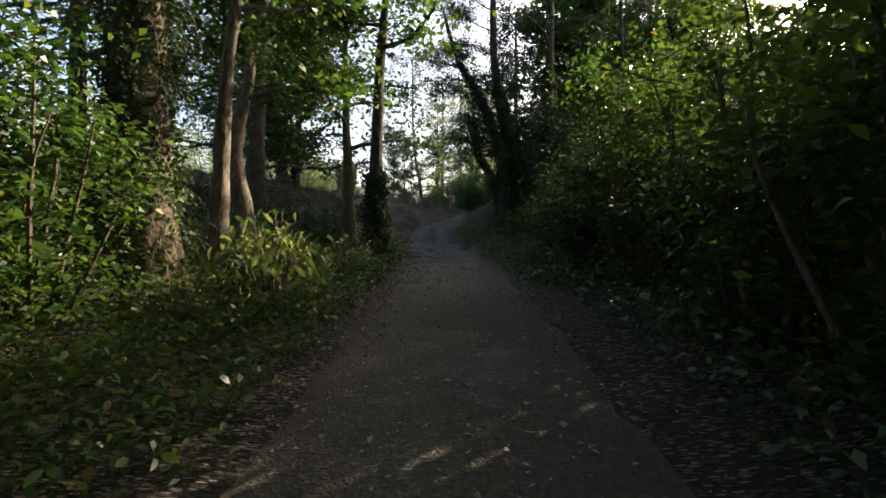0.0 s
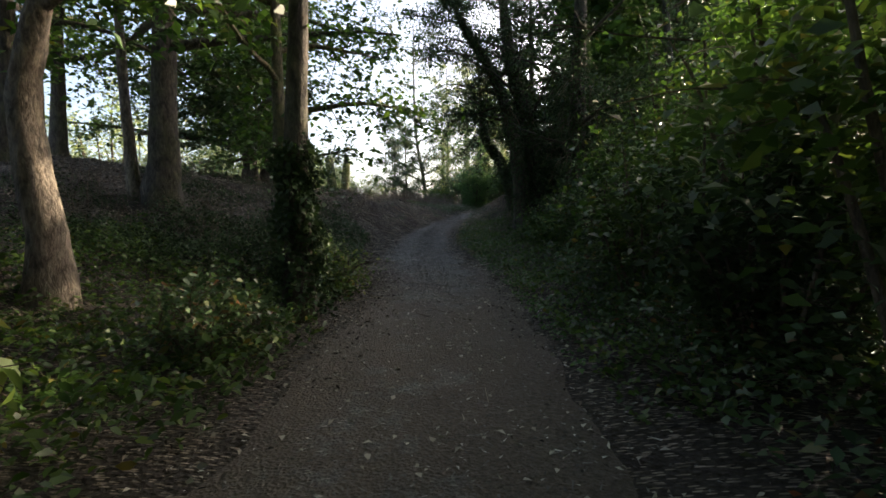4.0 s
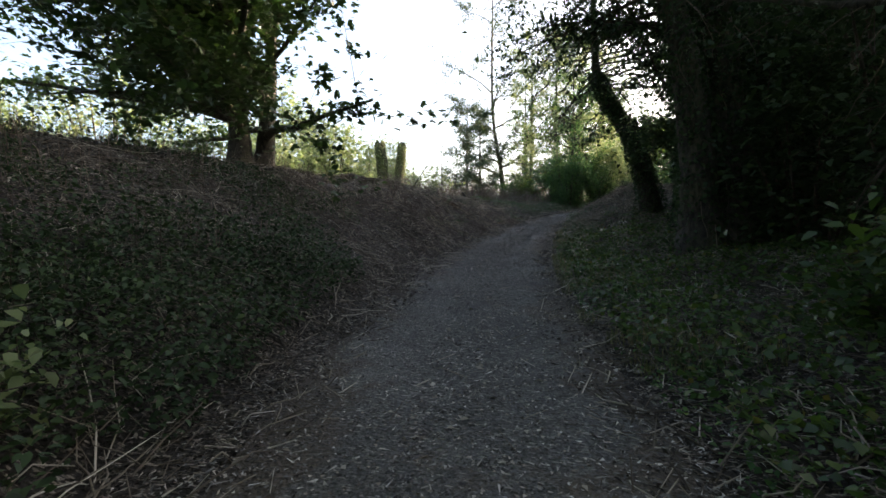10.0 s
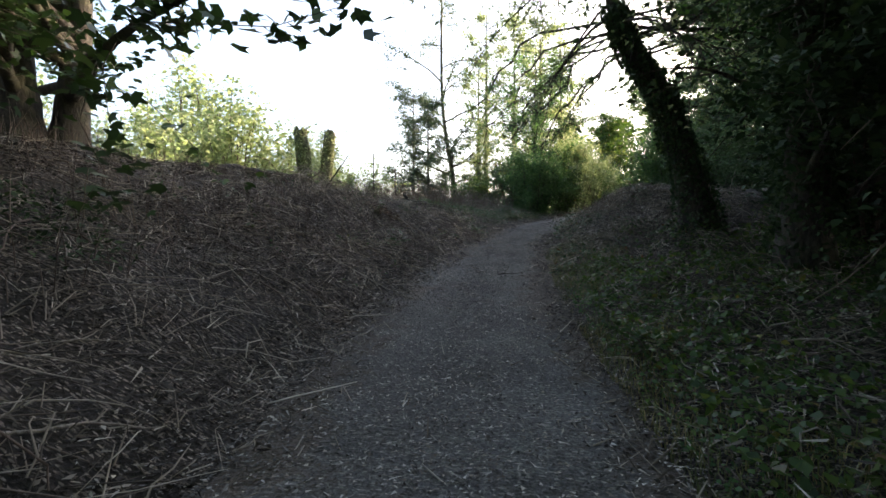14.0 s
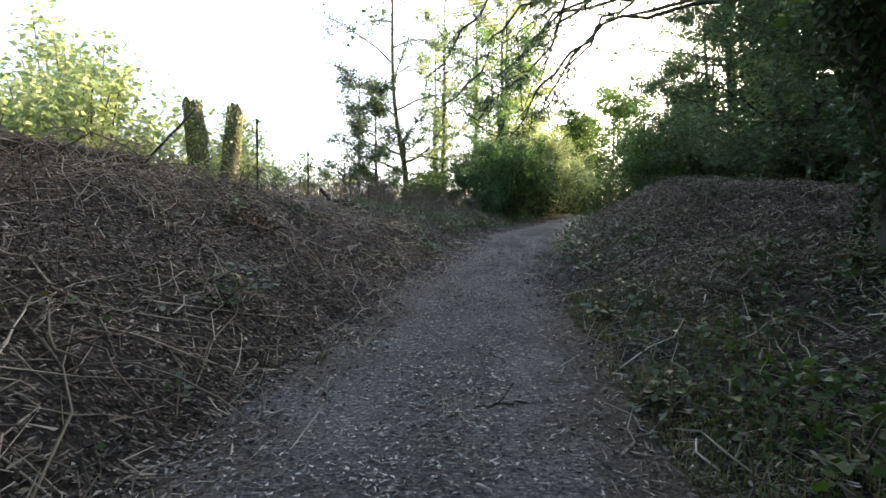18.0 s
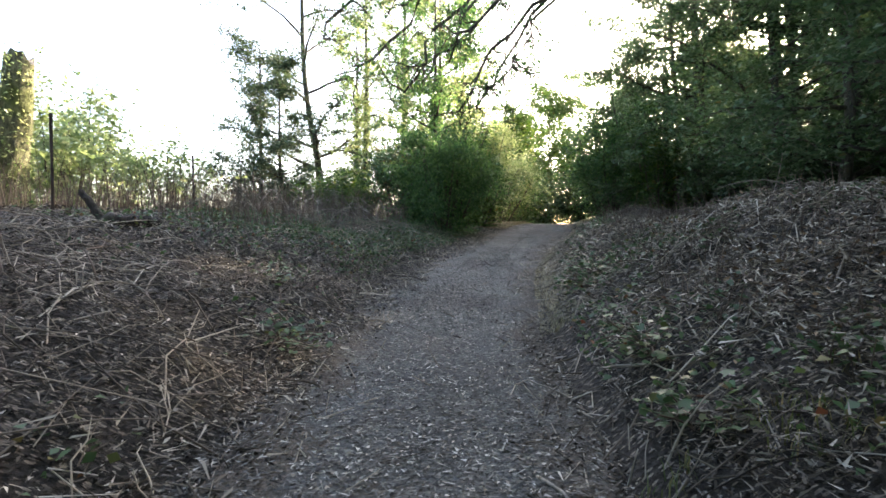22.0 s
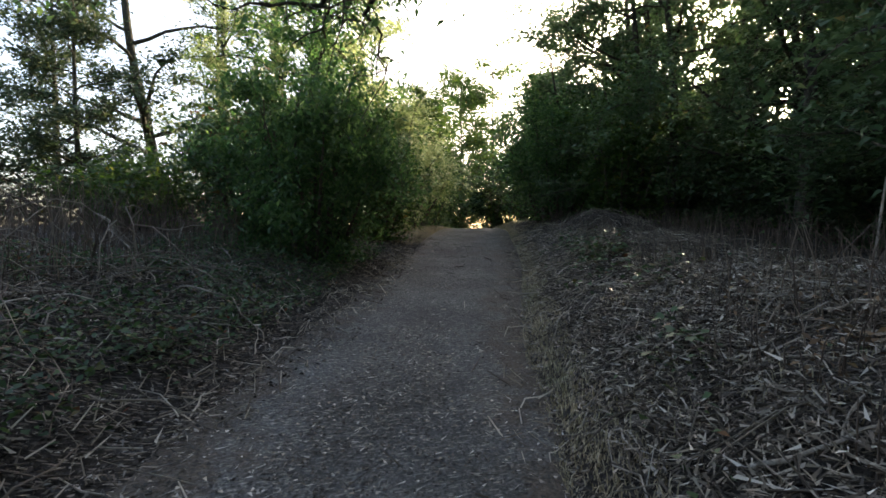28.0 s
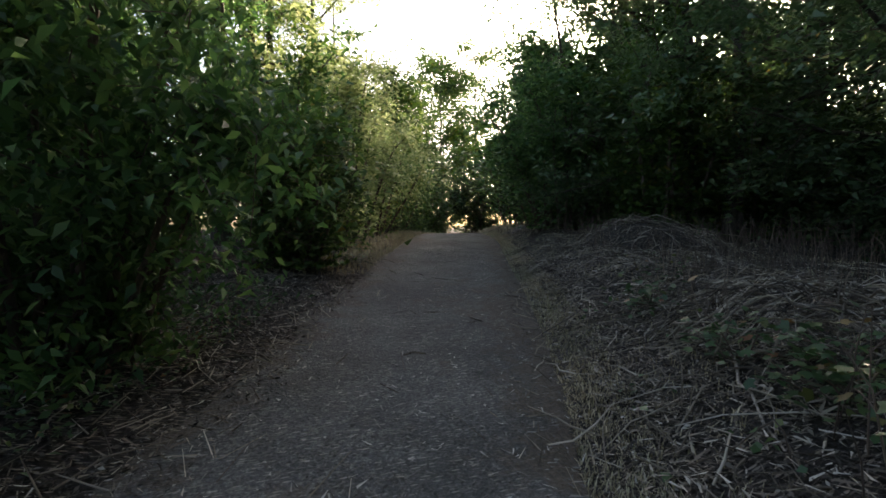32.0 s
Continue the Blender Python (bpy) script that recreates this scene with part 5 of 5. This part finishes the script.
for n, (x, y, r) in enumerate([(-6.6, 30.4, 0.8), (-7.1, 32.0, 0.8), (-6.1, 33.1, 0.7), (-7.6, 28.8, 0.9), (-6.9, 26.8, 0.9), (-6.4, 25.0, 0.8), (-5.9, 34.8, 0.7), (-7.4, 23.4, 0.9), (-6.3, 21.6, 0.9), (-8.4, 25.6, 1.0), (-8.6, 30.6, 0.9),
                                (-8.0, 21.0, 1.0), (-9.4, 23.5, 1.0), (-7.4, 34.4, 0.7), (-5.4, 31.6, 0.6), (-5.6, 28.2, 0.7), (-5.2, 41.0, 0.8), (-4.2, 42.2, 0.7), (-3.7, 40.8, 0.6), (-5.8, 43.2, 0.8), (-2.7, 44.0, 0.6), (-3.2, 43.0, 0.6)]):
    tangle(x, y, r, 1000 + n)
for n, (x, y, r) in enumerate([(1.3, 34.2, 0.7), (2.4, 35.4, 0.8), (0.6, 36.0, 0.7), (1.9, 37.4, 0.8), (0.4, 32.7, 0.6), (2.2, 40.6, 0.9), (3.6, 43.2, 0.9), (4.6, 45.6, 0.9), (1.6, 39.0, 0.8)]):
    tangle(x, y, r, 1040 + n, 12, "tangle of dry cut canes on the cleared ground", 0.4, 1.0)
for n, (x, y, r) in enumerate([(-7.7, 33.2, 0.8), (-8.1, 31.8, 0.8), (-7.0, 34.0, 0.7), (-7.4, 30.6, 0.8), (-9.2, 33.4, 0.8)]):
    tangle(x, y, r, 1080 + n, 26, "heap of twisted bare grey canes on the crest of the bank", 0.6, 1.5, 0.6)
for n, (x, y, r) in enumerate([(-4.9, 41.6, 0.8), (-5.7, 42.8, 0.8), (-4.1, 43.3, 0.7), (-6.2, 41.0, 0.8)]):
    tangle(x, y, r, 1090 + n, 18, "tall arching brown canes among the dead weeds", 1.0, 2.2, 1.0)
for n, (x, y, r) in enumerate([(0.2, 28.9, 0.6), (0.6, 26.2, 0.6), (-0.3, 24.6, 0.5)]):
    tangle(x, y, r, 1060 + n, 9, "bare dark roots and canes beside the ivy", 0.4, 1.0)


# ---- cut stalks heaped beside the path ----
def heap(x, y, r, h, seed, label, n=420):
    rng = np.random.default_rng(seed)
    root = thing("brush_heap", on_ground(x, y), label, "brush heap", "brush heaps")
    gx, gy = np.meshgrid(np.linspace(-r, r, 19), np.linspace(-r, r, 19))
    d = np.sqrt(gx ** 2 + gy ** 2) / r
    top = h * np.clip(1 - d ** 2, 0, 1)
    base = height(x + gx, y + gy) - root.location.z
    v = np.stack([gx, gy, base + top - 0.04 + 0.05 * lumps(gx * 4, gy * 4) * (top > 0)], -1).reshape(-1, 3)
    i = (np.arange(18)[:, None] * 19 + np.arange(18)).ravel()
    if h > 0.3:
        part("core", mesh_of("core", v, np.stack([i, i + 1, i + 20, i + 19], 1), M_SOIL, True), root, "packed soil and rotten stalks")
    paths = []
    for k in range(n):
        a, q = rng.uniform(0, 6.28), math.sqrt(rng.random()) * r
        px, py = q * math.cos(a), q * math.sin(a)
        L, an = rng.uniform(0.15, 0.55), rng.uniform(0, 3.14)
        xs, ys = px + np.array([-0.5, 0, 0.5]) * L * math.cos(an), py + np.array([-0.5, 0, 0.5]) * L * math.sin(an)
        dd = np.sqrt(xs ** 2 + ys ** 2) / r
        zs = height(x + xs, y + ys) - root.location.z + h * np.clip(1 - dd ** 2, 0, 1) + rng.uniform(0.0, 0.1) + rng.normal(size=3) * 0.04
        w = rng.uniform(0.004, 0.009)
        paths.append((np.stack([xs, ys, zs], 1), [w, w, w * 0.6]))
    for k in range(26):
        a, q = rng.uniform(0, 6.28), math.sqrt(rng.random()) * r * 0.85
        px, py = q * math.cos(a), q * math.sin(a)
        pz = ground_z(x + px, y + py) - root.location.z + h * max(0, 1 - (q / r) ** 2) + 0.03
        an = rng.uniform(0, 6.28)
        part("cane", tubes("cane", [bough(rng, np.array([px, py, pz]), (math.cos(an), math.sin(an), 0.35), rng.uniform(0.35, 0.9), 0.009, 6, 0.14, 0.16)], M_STRAW, 5), root)
    part("stalk_tangle", tubes("stalk_tangle", paths, M_STRAW, 3), root, "tangled pale cut stalks", "stuff")


heap(6.9, 49.2, 1.5, 0.5, 801, "low heap of pale cut stalks beside the path")
heap(1.6, 35.6, 1.7, 0.14, 802, "brown heap of cut brambles on the mound", 700)
heap(3.9, 44.0, 1.3, 0.22, 803, "flattened heap of cut canes on the verge", 520)
heap(3.0, 36.6, 1.7, 0.16, 804, "brown heap of cut brambles on the mound", 700)
# ---- litter and low growth ----
def scatter(rng, n, x0, x1, y0, y1, keep):
    x, y = rng.uniform(x0, x1, n), rng.uniform(y0, y1, n)
    k = keep(x, y)
    return x[k], y[k]


def side_of(x, y):
    return np.maximum(left_edge(y) - x, x - right_edge(y))


rng = np.random.default_rng(200)


def strip(rng, n, lo, hi, y0, y1):
    """Places beside the path, by distance from its edge (negative: on the path)."""
    y = rng.uniform(y0, y1, n)
    d = rng.uniform(lo, hi, n)
    side = rng.random(n) < 0.5
    return np.where(side, left_edge(y) - d, right_edge(y) + d), y, d


def lay(name, places, length, mat, label, category, ratio, lift=0.05, tilt=0.4, thin=False):
    x, y = places
    d = side_of(x, y)
    z = np.where(d < 0.15, z_path(y) + 0.022, height(x, y)) + rng.uniform(0.003, lift, len(x)) * np.where(d < 0.15, 0.3, 1)
    c = np.stack([x, y, z], 1)
    v, f = sliver_arrays(rng, c, length, ratio, tilt) if thin else leaf_arrays(rng, c, length, ratio, tilt, 0.0)
    tagged(part(name, mesh_of(name, v, f, mat)), label, category, kind="stuff")


def banks(n, lo, hi, y0, y1, full=3.2, floor=0.3):
    x, y, d = strip(rng, n, lo, hi, y0, y1)
    p = np.clip((d + 0.6 + 0.3 * lumps(x * 1.3, y * 1.3)) / 0.8, 0, 1) * np.clip((y - 2) / 14, 0.25, 1) * np.where(d < full, 1, floor) * np.where((y > 40) & (x < left_edge(y)), 0.8, 1) * np.where((y < 10) & (x > right_edge(y)), 0.3, 1) * np.where((y > 36) & (x > right_edge(y) - 1), d > 0.1, 1) * np.where((y < 25) & (x < left_edge(y) - 0.6), 0.3, 1)
    k = rng.random(n) < p
    return x[k], y[k]


lay("leaf_litter", banks(150000, -0.8, 4.2, 4, 50), 0.048, M_LITTER, "brown dry leaves and wood mulch covering the banks", "leaf litter", 0.4, 0.06, 0.7)
lay("shredded_mulch", banks(290000, -0.9, 4.2, 13, 50), 0.06, M_LITTER, "shredded brown and pale stalks mulched over the banks", "mulch", 0.13, 0.08, 0.6, True)
x, y = scatter(rng, 26000, -18, -5, 8, 40, lambda x, y: (left_edge(y) - x > 4) & (left_edge(y) - x < 11))
lay("bank_litter", (x, y), 0.11, M_LITTER, "dry leaves and cut stalks high on the bank", "leaf litter", 0.3, 0.08)
x, y, d = strip(rng, 130000, -1.7, 0.35, 0, 54)
k = (side_of(x, y) < 0.4) & (rng.random(len(x)) < np.clip((y - 6) / 14, 0.12, 1) * np.where(y > 38, 0.25, 1))
lay("wood_chips", (x[k], y[k]), 0.032, M_CHIPS, "pale wood chips and leaf bits strewn on the gravel", "wood chips", 0.4, 0.04, 0.22, True)
x, y, d = strip(rng, 26000, -1.7, 0.3, 0, 54)
k = (side_of(x, y) < 0.4) & (rng.random(len(x)) < np.clip((y - 4) / 14, 0.2, 1))
lay("wood_shreds", (x[k], y[k]), 0.075, M_CHIPS, "long pale shreds of wood on the gravel", "wood chips", 0.12, 0.05, 0.2, True)
x, y, d = strip(rng, 44000, -1.7, 0.3, 12, 42)
lay("gravel_bits", (x, y), 0.024, M_LITTER, "dark crumbs of bark and soil trodden into the gravel", "litter", 0.7, 0.03, 0.3, True)
x, y = scatter(rng, 900, -3, 0.5, -1, 20, lambda x, y: side_of(x, y) < 0.3)
lay("fallen_leaves", (x, y), 0.06, M_LITTER_PALE, "curled pale fallen leaves on the shaded path", "leaves", 0.6, 0.05, 0.4)


def twig_field(name, rng, n, x0, x1, y0, y1, keep, label, lo=0.15, hi=0.7):
    x, y = scatter(rng, n, x0, x1, y0, y1, keep)
    paths, step = [], 3 if hi < 0.4 else 1
    for a, b in zip(x, y):
        L, an = rng.uniform(lo, hi), rng.uniform(0, np.pi)
        xs = a + np.linspace(-0.5, 0.5, 4)[::step] * L * math.cos(an) + rng.normal(size=4)[::step] * 0.03
        ys = b + np.linspace(-0.5, 0.5, 4)[::step] * L * math.sin(an) + rng.normal(size=4)[::step] * 0.03
        zs = height(xs, ys) + 0.03 + rng.uniform(0, 0.07) * np.array([0, 1, 1, rng.uniform(0, 2)])[::step]
        r = rng.uniform(0.003, 0.008)
        paths.append((np.stack([xs, ys, zs], 1), [r, r, r * 0.8, r * 0.5][::step]))
    tagged(part(name, tubes(name, paths, M_STRAW, 3)), label, "twigs", kind="stuff")


twig_field("twig_litter", rng, 9500, -10, 7, 12, 52, lambda x, y: (side_of(x, y) > -0.3) & (side_of(x, y) < 4.8), "dry twigs and bramble canes lying on the banks", 0.12, 0.6)
twig_field("straw_litter", rng, 16000, -8, 3.5, 16, 48, lambda x, y: (side_of(x, y) > -0.5) & (side_of(x, y) < 3.2), "short dry stalks mixed into the mulch", 0.06, 0.22)
twig_field("dead_canes", rng, 1500, -11, 1, 15, 36, lambda x, y: (left_edge(y) - x > 0.3) & (left_edge(y) - x < 6.5), "long dry bramble canes strewn over the bank", 0.5, 1.4)
twig_field("mound_canes", rng, 2600, -2, 9, 29, 52, lambda x, y: (x - right_edge(y) > 0.2) & (x - right_edge(y) < 5), "dry canes strewn over the mound", 0.3, 0.9)
twig_field("path_twigs", rng, 1500, -5, 6, 3, 50, lambda x, y: side_of(x, y) < 0, "small dry twigs scattered on the path", 0.08, 0.3)


def cover(name, rng, n, x0, x1, y0, y1, keep, tall, size, mat, label, category, ratio=0.6, oval=False):
    x, y = scatter(rng, n, x0, x1, y0, y1, keep)
    lump = 0.35 + 0.65 * np.clip(0.5 + lumps(x * 1.4, y * 1.4), 0, 1)
    c = np.stack([x, y, height(x, y) + 0.02 + tall * lump * rng.random(len(x))], 1)
    tagged(part(name, leaves(name, rng, c, size, mat, oval=oval, ratio=ratio, tilt=0.5)), label, category, kind="stuff")


cover("nettle_patch", rng, 36000, -8, -1, -1, 14, lambda x, y: (left_edge(y) - x > 0.15) & (lumps(x * 0.8, y * 0.9) > -0.45), 0.55, 0.085, M_LEAF, "low green nettles and herbs along the path", "undergrowth", 0.55, True)
cover("fern_patch", rng, 60000, -10, -2.5, 12, 21, lambda x, y: (left_edge(y) - x > 0.4) & (left_edge(y) - x < 6.0 - 0.6 * (y - 13)) & (lumps(x, y) > -0.45), 0.6, 0.065, M_IVY, "dark green brambles at the foot of the bank", "undergrowth", 0.6, True)
cover("bank_nettles", rng, 34000, -13, -4, 13, 24, lambda x, y: (left_edge(y) - x > 1.5) & (left_edge(y) - x < 8) & (lumps(x * 0.9 + 2, y * 0.8) > 0.05), 0.4, 0.07, M_IVY, "patches of dark green nettles up the shaded bank", "undergrowth", 0.5)
cover("ivy_carpet", rng, 60000, -2, 7, 8, 31.5, lambda x, y: (x - right_edge(y) > 0.15) & (x - right_edge(y) < 6.5) & (lumps(x * 1.1, y) > -0.55 + 0.2 * np.clip(y - 26, 0, 6)), 0.2, 0.07, M_LEAF, "ivy and low green plants covering the verge", "undergrowth", 0.9)
cover("right_undergrowth", rng, 24000, 0.5, 6, -1, 16, lambda x, y: x - right_edge(y) > 0.45, 0.7, 0.09, M_BRAMBLE, "dark bramble undergrowth at the edge of the thicket", "undergrowth")
cover("bramble_shoots", rng, 16000, -9, 6, 26, 47, lambda x, y: (side_of(x, y) > 0.25) & (side_of(x, y) < 4.5) & (lumps(x * 1.9 + 4, y * 1.7) > 0.3), 0.2, 0.06, M_BRAMBLE, "scattered green bramble shoots among the mulch", "undergrowth", 0.75)
cover("left_ivy_bank", rng, 42000, -8, 0, 36.5, 48, lambda x, y: (rng.random(len(x)) < np.clip((y - 36) / 4, 0.2, 1)) & (left_edge(y) - x > 0.3) & (left_edge(y) - x < 4) & (lumps(x, y * 1.2) > -0.4), 0.26, 0.06, M_BRAMBLE, "low brambles on the bank beside the path", "undergrowth")


def stalks(name, rng, n, x0, x1, y0, y1, keep, lo, hi, label):
    x, y = scatter(rng, n, x0, x1, y0, y1, keep)
    z = height(x, y)
    paths = []
    for a, b, c0 in zip(x, y, z):
        h = rng.uniform(lo, hi)
        d = rng.normal(size=2) * 0.22 * h
        paths.append((np.array([(a, b, c0 - 0.03), (a + d[0] * 0.3, b + d[1] * 0.3, c0 + h * 0.55), (a + d[0], b + d[1], c0 + h)]), [0.006, 0.004, 0.002]))
    tagged(part(name, tubes(name, paths, M_WEED, 3)), label, "dead stems", kind="stuff")


stalks("dead_weeds", rng, 5000, -12, -1.5, 38, 52, lambda x, y: (left_edge(y) - x > 2.2) & (left_edge(y) - x < 10), 0.3, 1.1, "thicket of brown dead weed stalks")
stalks("dead_stubble", rng, 4200, 0, 12, 37, 56, lambda x, y: x - right_edge(y) > 1.3 + lumps(x, y), 0.2, 0.75, "brown dead stalks on the cleared ground")


def blades(name, rng, places, lo, hi, mat, label):
    """Thin grass blades."""
    x, y = places
    k = len(x)
    z = height(x, y)
    h = rng.uniform(lo, hi, (k, 1))
    a = rng.uniform(0, 6.28, k)
    side = np.stack([np.cos(a), np.sin(a), 0 * a], 1) * 0.004
    lean = np.stack([-np.sin(a), np.cos(a), 0 * a], 1) * h * rng.uniform(0.2, 1.0, (k, 1))
    foot = np.stack([x, y, z], 1)
    mid = foot + lean * 0.35 + np.array([0, 0, 0.6]) * h
    tip = foot + lean + np.array([0, 0, 0.8]) * h
    v = np.stack([foot - side, foot + side, mid + side * 0.7, mid - side * 0.7, tip], 1).reshape(-1, 3)
    b0 = np.arange(k)[:, None] * 5
    f = np.concatenate([b0 + [0, 1, 2], b0 + [0, 2, 3], b0 + [3, 2, 4]])
    tagged(part(name, mesh_of(name, v, f, mat)), label, "grass", kind="stuff")


def along(edge, n, lo, hi, y0, y1, patchy=-1.0):
    """Places along one edge of the path."""
    y = rng.uniform(y0, y1, n)
    d = lo + (hi - lo) * rng.random(n) ** 1.3 * (0.6 + 0.5 * (1 + lumps(y * 0.9, y * 0.37)))
    x = edge(y) + d
    k = lumps(x * 1.5, y * 1.5) > patchy
    return x[k], y[k]


blades("dry_grass", rng, along(right_edge, 26000, -0.1, 0.3, 35.5, 62), 0.03, 0.085, M_GRASS_DRY, "strip of short dry straw-coloured grass along the path")
blades("dry_grass", rng, along(left_edge, 6000, 0.2, -1.2, 50, 72), 0.08, 0.28, M_GRASS_DRY, "dry grass at the far end of the path")
blades("dry_grass", rng, along(right_edge, 4000, -0.2, 1.4, 58, 76), 0.08, 0.28, M_GRASS_DRY, "dry grass beside the far end of the path")
blades("verge_grass", rng, along(right_edge, 16000, -0.1, 1.0, 18, 33, -0.1), 0.05, 0.16, M_GRASS, "short green grass on the verge")

cover("mound_bramble", rng, 14000, -2, 4, 29, 37.5, lambda x, y: (x - right_edge(y) > 0.15) & (x - right_edge(y) < 2.6) & (lumps(x * 1.6, y * 1.5 + 2) > 0.08), 0.2, 0.06, M_BRAMBLE, "low green brambles creeping over the side of the mound", "undergrowth", 0.75)
stalks("bank_weeds", rng, 2600, -17, -4, 13, 30, lambda x, y: (left_edge(y) - x > 1.5) & (left_edge(y) - x < 9), 0.2, 0.7, "brown dead weed stalks standing on the shaded bank")
blades("straw_tufts", rng, along(right_edge, 12000, 0.3, 4.5, 37, 54, 0.05), 0.03, 0.11, M_GRASS_DRY, "flattened pale straw on the cleared verge")
x, y = scatter(rng, 170000, -1, 10, 36.5, 58, lambda x, y: (x - right_edge(y) > 0.0) & (x - right_edge(y) < 4.5) & (rng.random(len(x)) < np.where(x - right_edge(y) < 0.6, 1, 0.45)))
lay("straw_mat", (x, y), 0.13, M_STRAW, "flattened pale straw matted along the path's edge", "straw", 0.07, 0.06, 0.3, True)
cover("verge_herbs", rng, 44000, -2.5, 2.5, 9, 29, lambda x, y: (x - right_edge(y) > 0.0) & (x - right_edge(y) < 1.3) & (lumps(x * 1.7, y * 1.6) > -0.15), 0.1, 0.045, M_BUSH, "small fresh green herbs along the edge of the path", "undergrowth", 0.8)


# ---- single large fallen leaves ----
def fallen_leaf(x, y, size, turn, label):
    """One curled leaf with a short stalk."""
    z = (float(z_path(y)) + 0.035) if side_of(x, y) < 0 else ground_z(x, y) + 0.05
    root = thing("fallen_leaf", (x, y, z), label, "leaf", "large fallen leaves")
    root.rotation_euler = (0.12, -0.1, turn)
    s = np.linspace(-1, 1, 7)
    t = np.linspace(0, 1, 8)
    gs, gt = np.meshgrid(s, t)
    wide = 0.36 * np.sin(np.pi * gt ** 0.8) * (1 + 0.15 * np.sin(gt * 19))
    v = np.stack([gs * wide, gt - 0.5, 0.10 * gs ** 2 + 0.06 * np.sin(gt * 4)], -1).reshape(-1, 3) * size
    i = (np.arange(7)[:, None] * 7 + np.arange(6)).ravel()
    part("blade", mesh_of("blade", v, np.stack([i, i + 1, i + 8, i + 7], 1), M_LITTER_PALE, True), root)
    part("stalk", tubes("stalk", [(np.array([(0, -0.5, 0), (0.03, -0.7, 0.03), (0.1, -0.85, 0.04)]) * size, [0.003, 0.002, 0.002])], M_STRAW, 4), root)


for x, y, s, a in [(-0.75, 1.55, 0.13, 0.6), (-1.1, 3.6, 0.08, 1.9), (-0.5, 3.2, 0.07, 2.8), (-0.3, 2.9, 0.08, 0.2), (-1.3, 4.5, 0.07, 4.1), (-0.65, 14.6, 0.11, 1.2), (-0.8, 15.6, 0.09, 2.5), (-2.2, 15.2, 0.07, 0.9),
                   (0.62, 42.1, 0.09, 2.1), (-0.2, 42.6, 0.08, 0.4), (-0.75, 41.2, 0.07, 3.0), (-1.35, 37.6, 0.09, 1.0), (0.75, 37.4, 0.1, 5.0), (-2.6, 29.3, 0.07, 1.4)]:
    fallen_leaf(x, y, s, a, "large pale curled fallen leaf lying on the path" if side_of(x, y) < 0 else "large pale fallen leaf lying on the mulch")

rng = np.random.default_rng(901)
x, y = -6.1 + rng.normal(size=260) * 0.22, 31.6 + rng.normal(size=260) * 0.14
red = thing("dead_leaf_spray", on_ground(-6.1, 31.6), "cut branch with reddish-brown dead leaves on the bank", "branch")
part("stem", tubes("stem", [bough(rng, np.array([-0.35, -0.1, 0.05]), (1, 0.25, 0.05), 0.8, 0.009, 6, 0.01, 0.1)], M_WEED, 5), red)
part("foliage", leaves("foliage", rng, np.stack([x + 6.1, y - 31.6, height(x, y) - red.location.z + rng.uniform(0.03, 0.14, 260)], 1), 0.075, M_DEADLEAF, ratio=0.45), red, "reddish-brown dead leaves", "stuff")
x, y = scatter(rng, 110000, -2, 5, 30, 41, lambda x, y: (x - right_edge(y) > 0.3) & (x - right_edge(y) < 4.6) & (lumps(x * 1.9, y * 1.7) > -0.35))
lay("mound_brush", (x, y), 0.065, M_STRAW, "broken stalks and dead leaves piled on the mound", "brush", 0.16, 0.2, 1.0, True)
x, y = scatter(rng, 9000, -1.5, 5, 32, 40, lambda x, y: (x - right_edge(y) > 1.0) & (x - right_edge(y) < 4.4) & (lumps(x * 1.4 + 3, y * 1.2) > 0.1))
lay("rusty_leaves", (x, y), 0.05, M_DEADLEAF, "reddish-brown dead bramble leaves on the mound", "dead leaves", 0.45, 0.22, 1.0)
x, y = scatter(rng, 60000, -10, -4, 19, 38, lambda x, y: (left_edge(y) - x > 0.8) & (left_edge(y) - x < 5.2) & (lumps(x * 1.7 + 5, y * 1.5) > 0.0))
lay("bank_brush", (x, y), 0.065, M_LITTER, "broken stalks and dead leaves heaped on the bank", "brush", 0.16, 0.16, 1.0, True)
stalks("mound_stalks", rng, 1800, -1, 5, 32, 40, lambda x, y: (x - right_edge(y) > 0.8) & (x - right_edge(y) < 4.6), 0.1, 0.38, "short broken stalks standing on the mound")
x, y = banks(30000, -0.4, 4.6, 20, 50)
lay("pale_stalks", (x, y), 0.13, M_STRAW, "long pale broken stalks lying over the mulch", "dead stalks", 0.09, 0.12, 0.6, True)
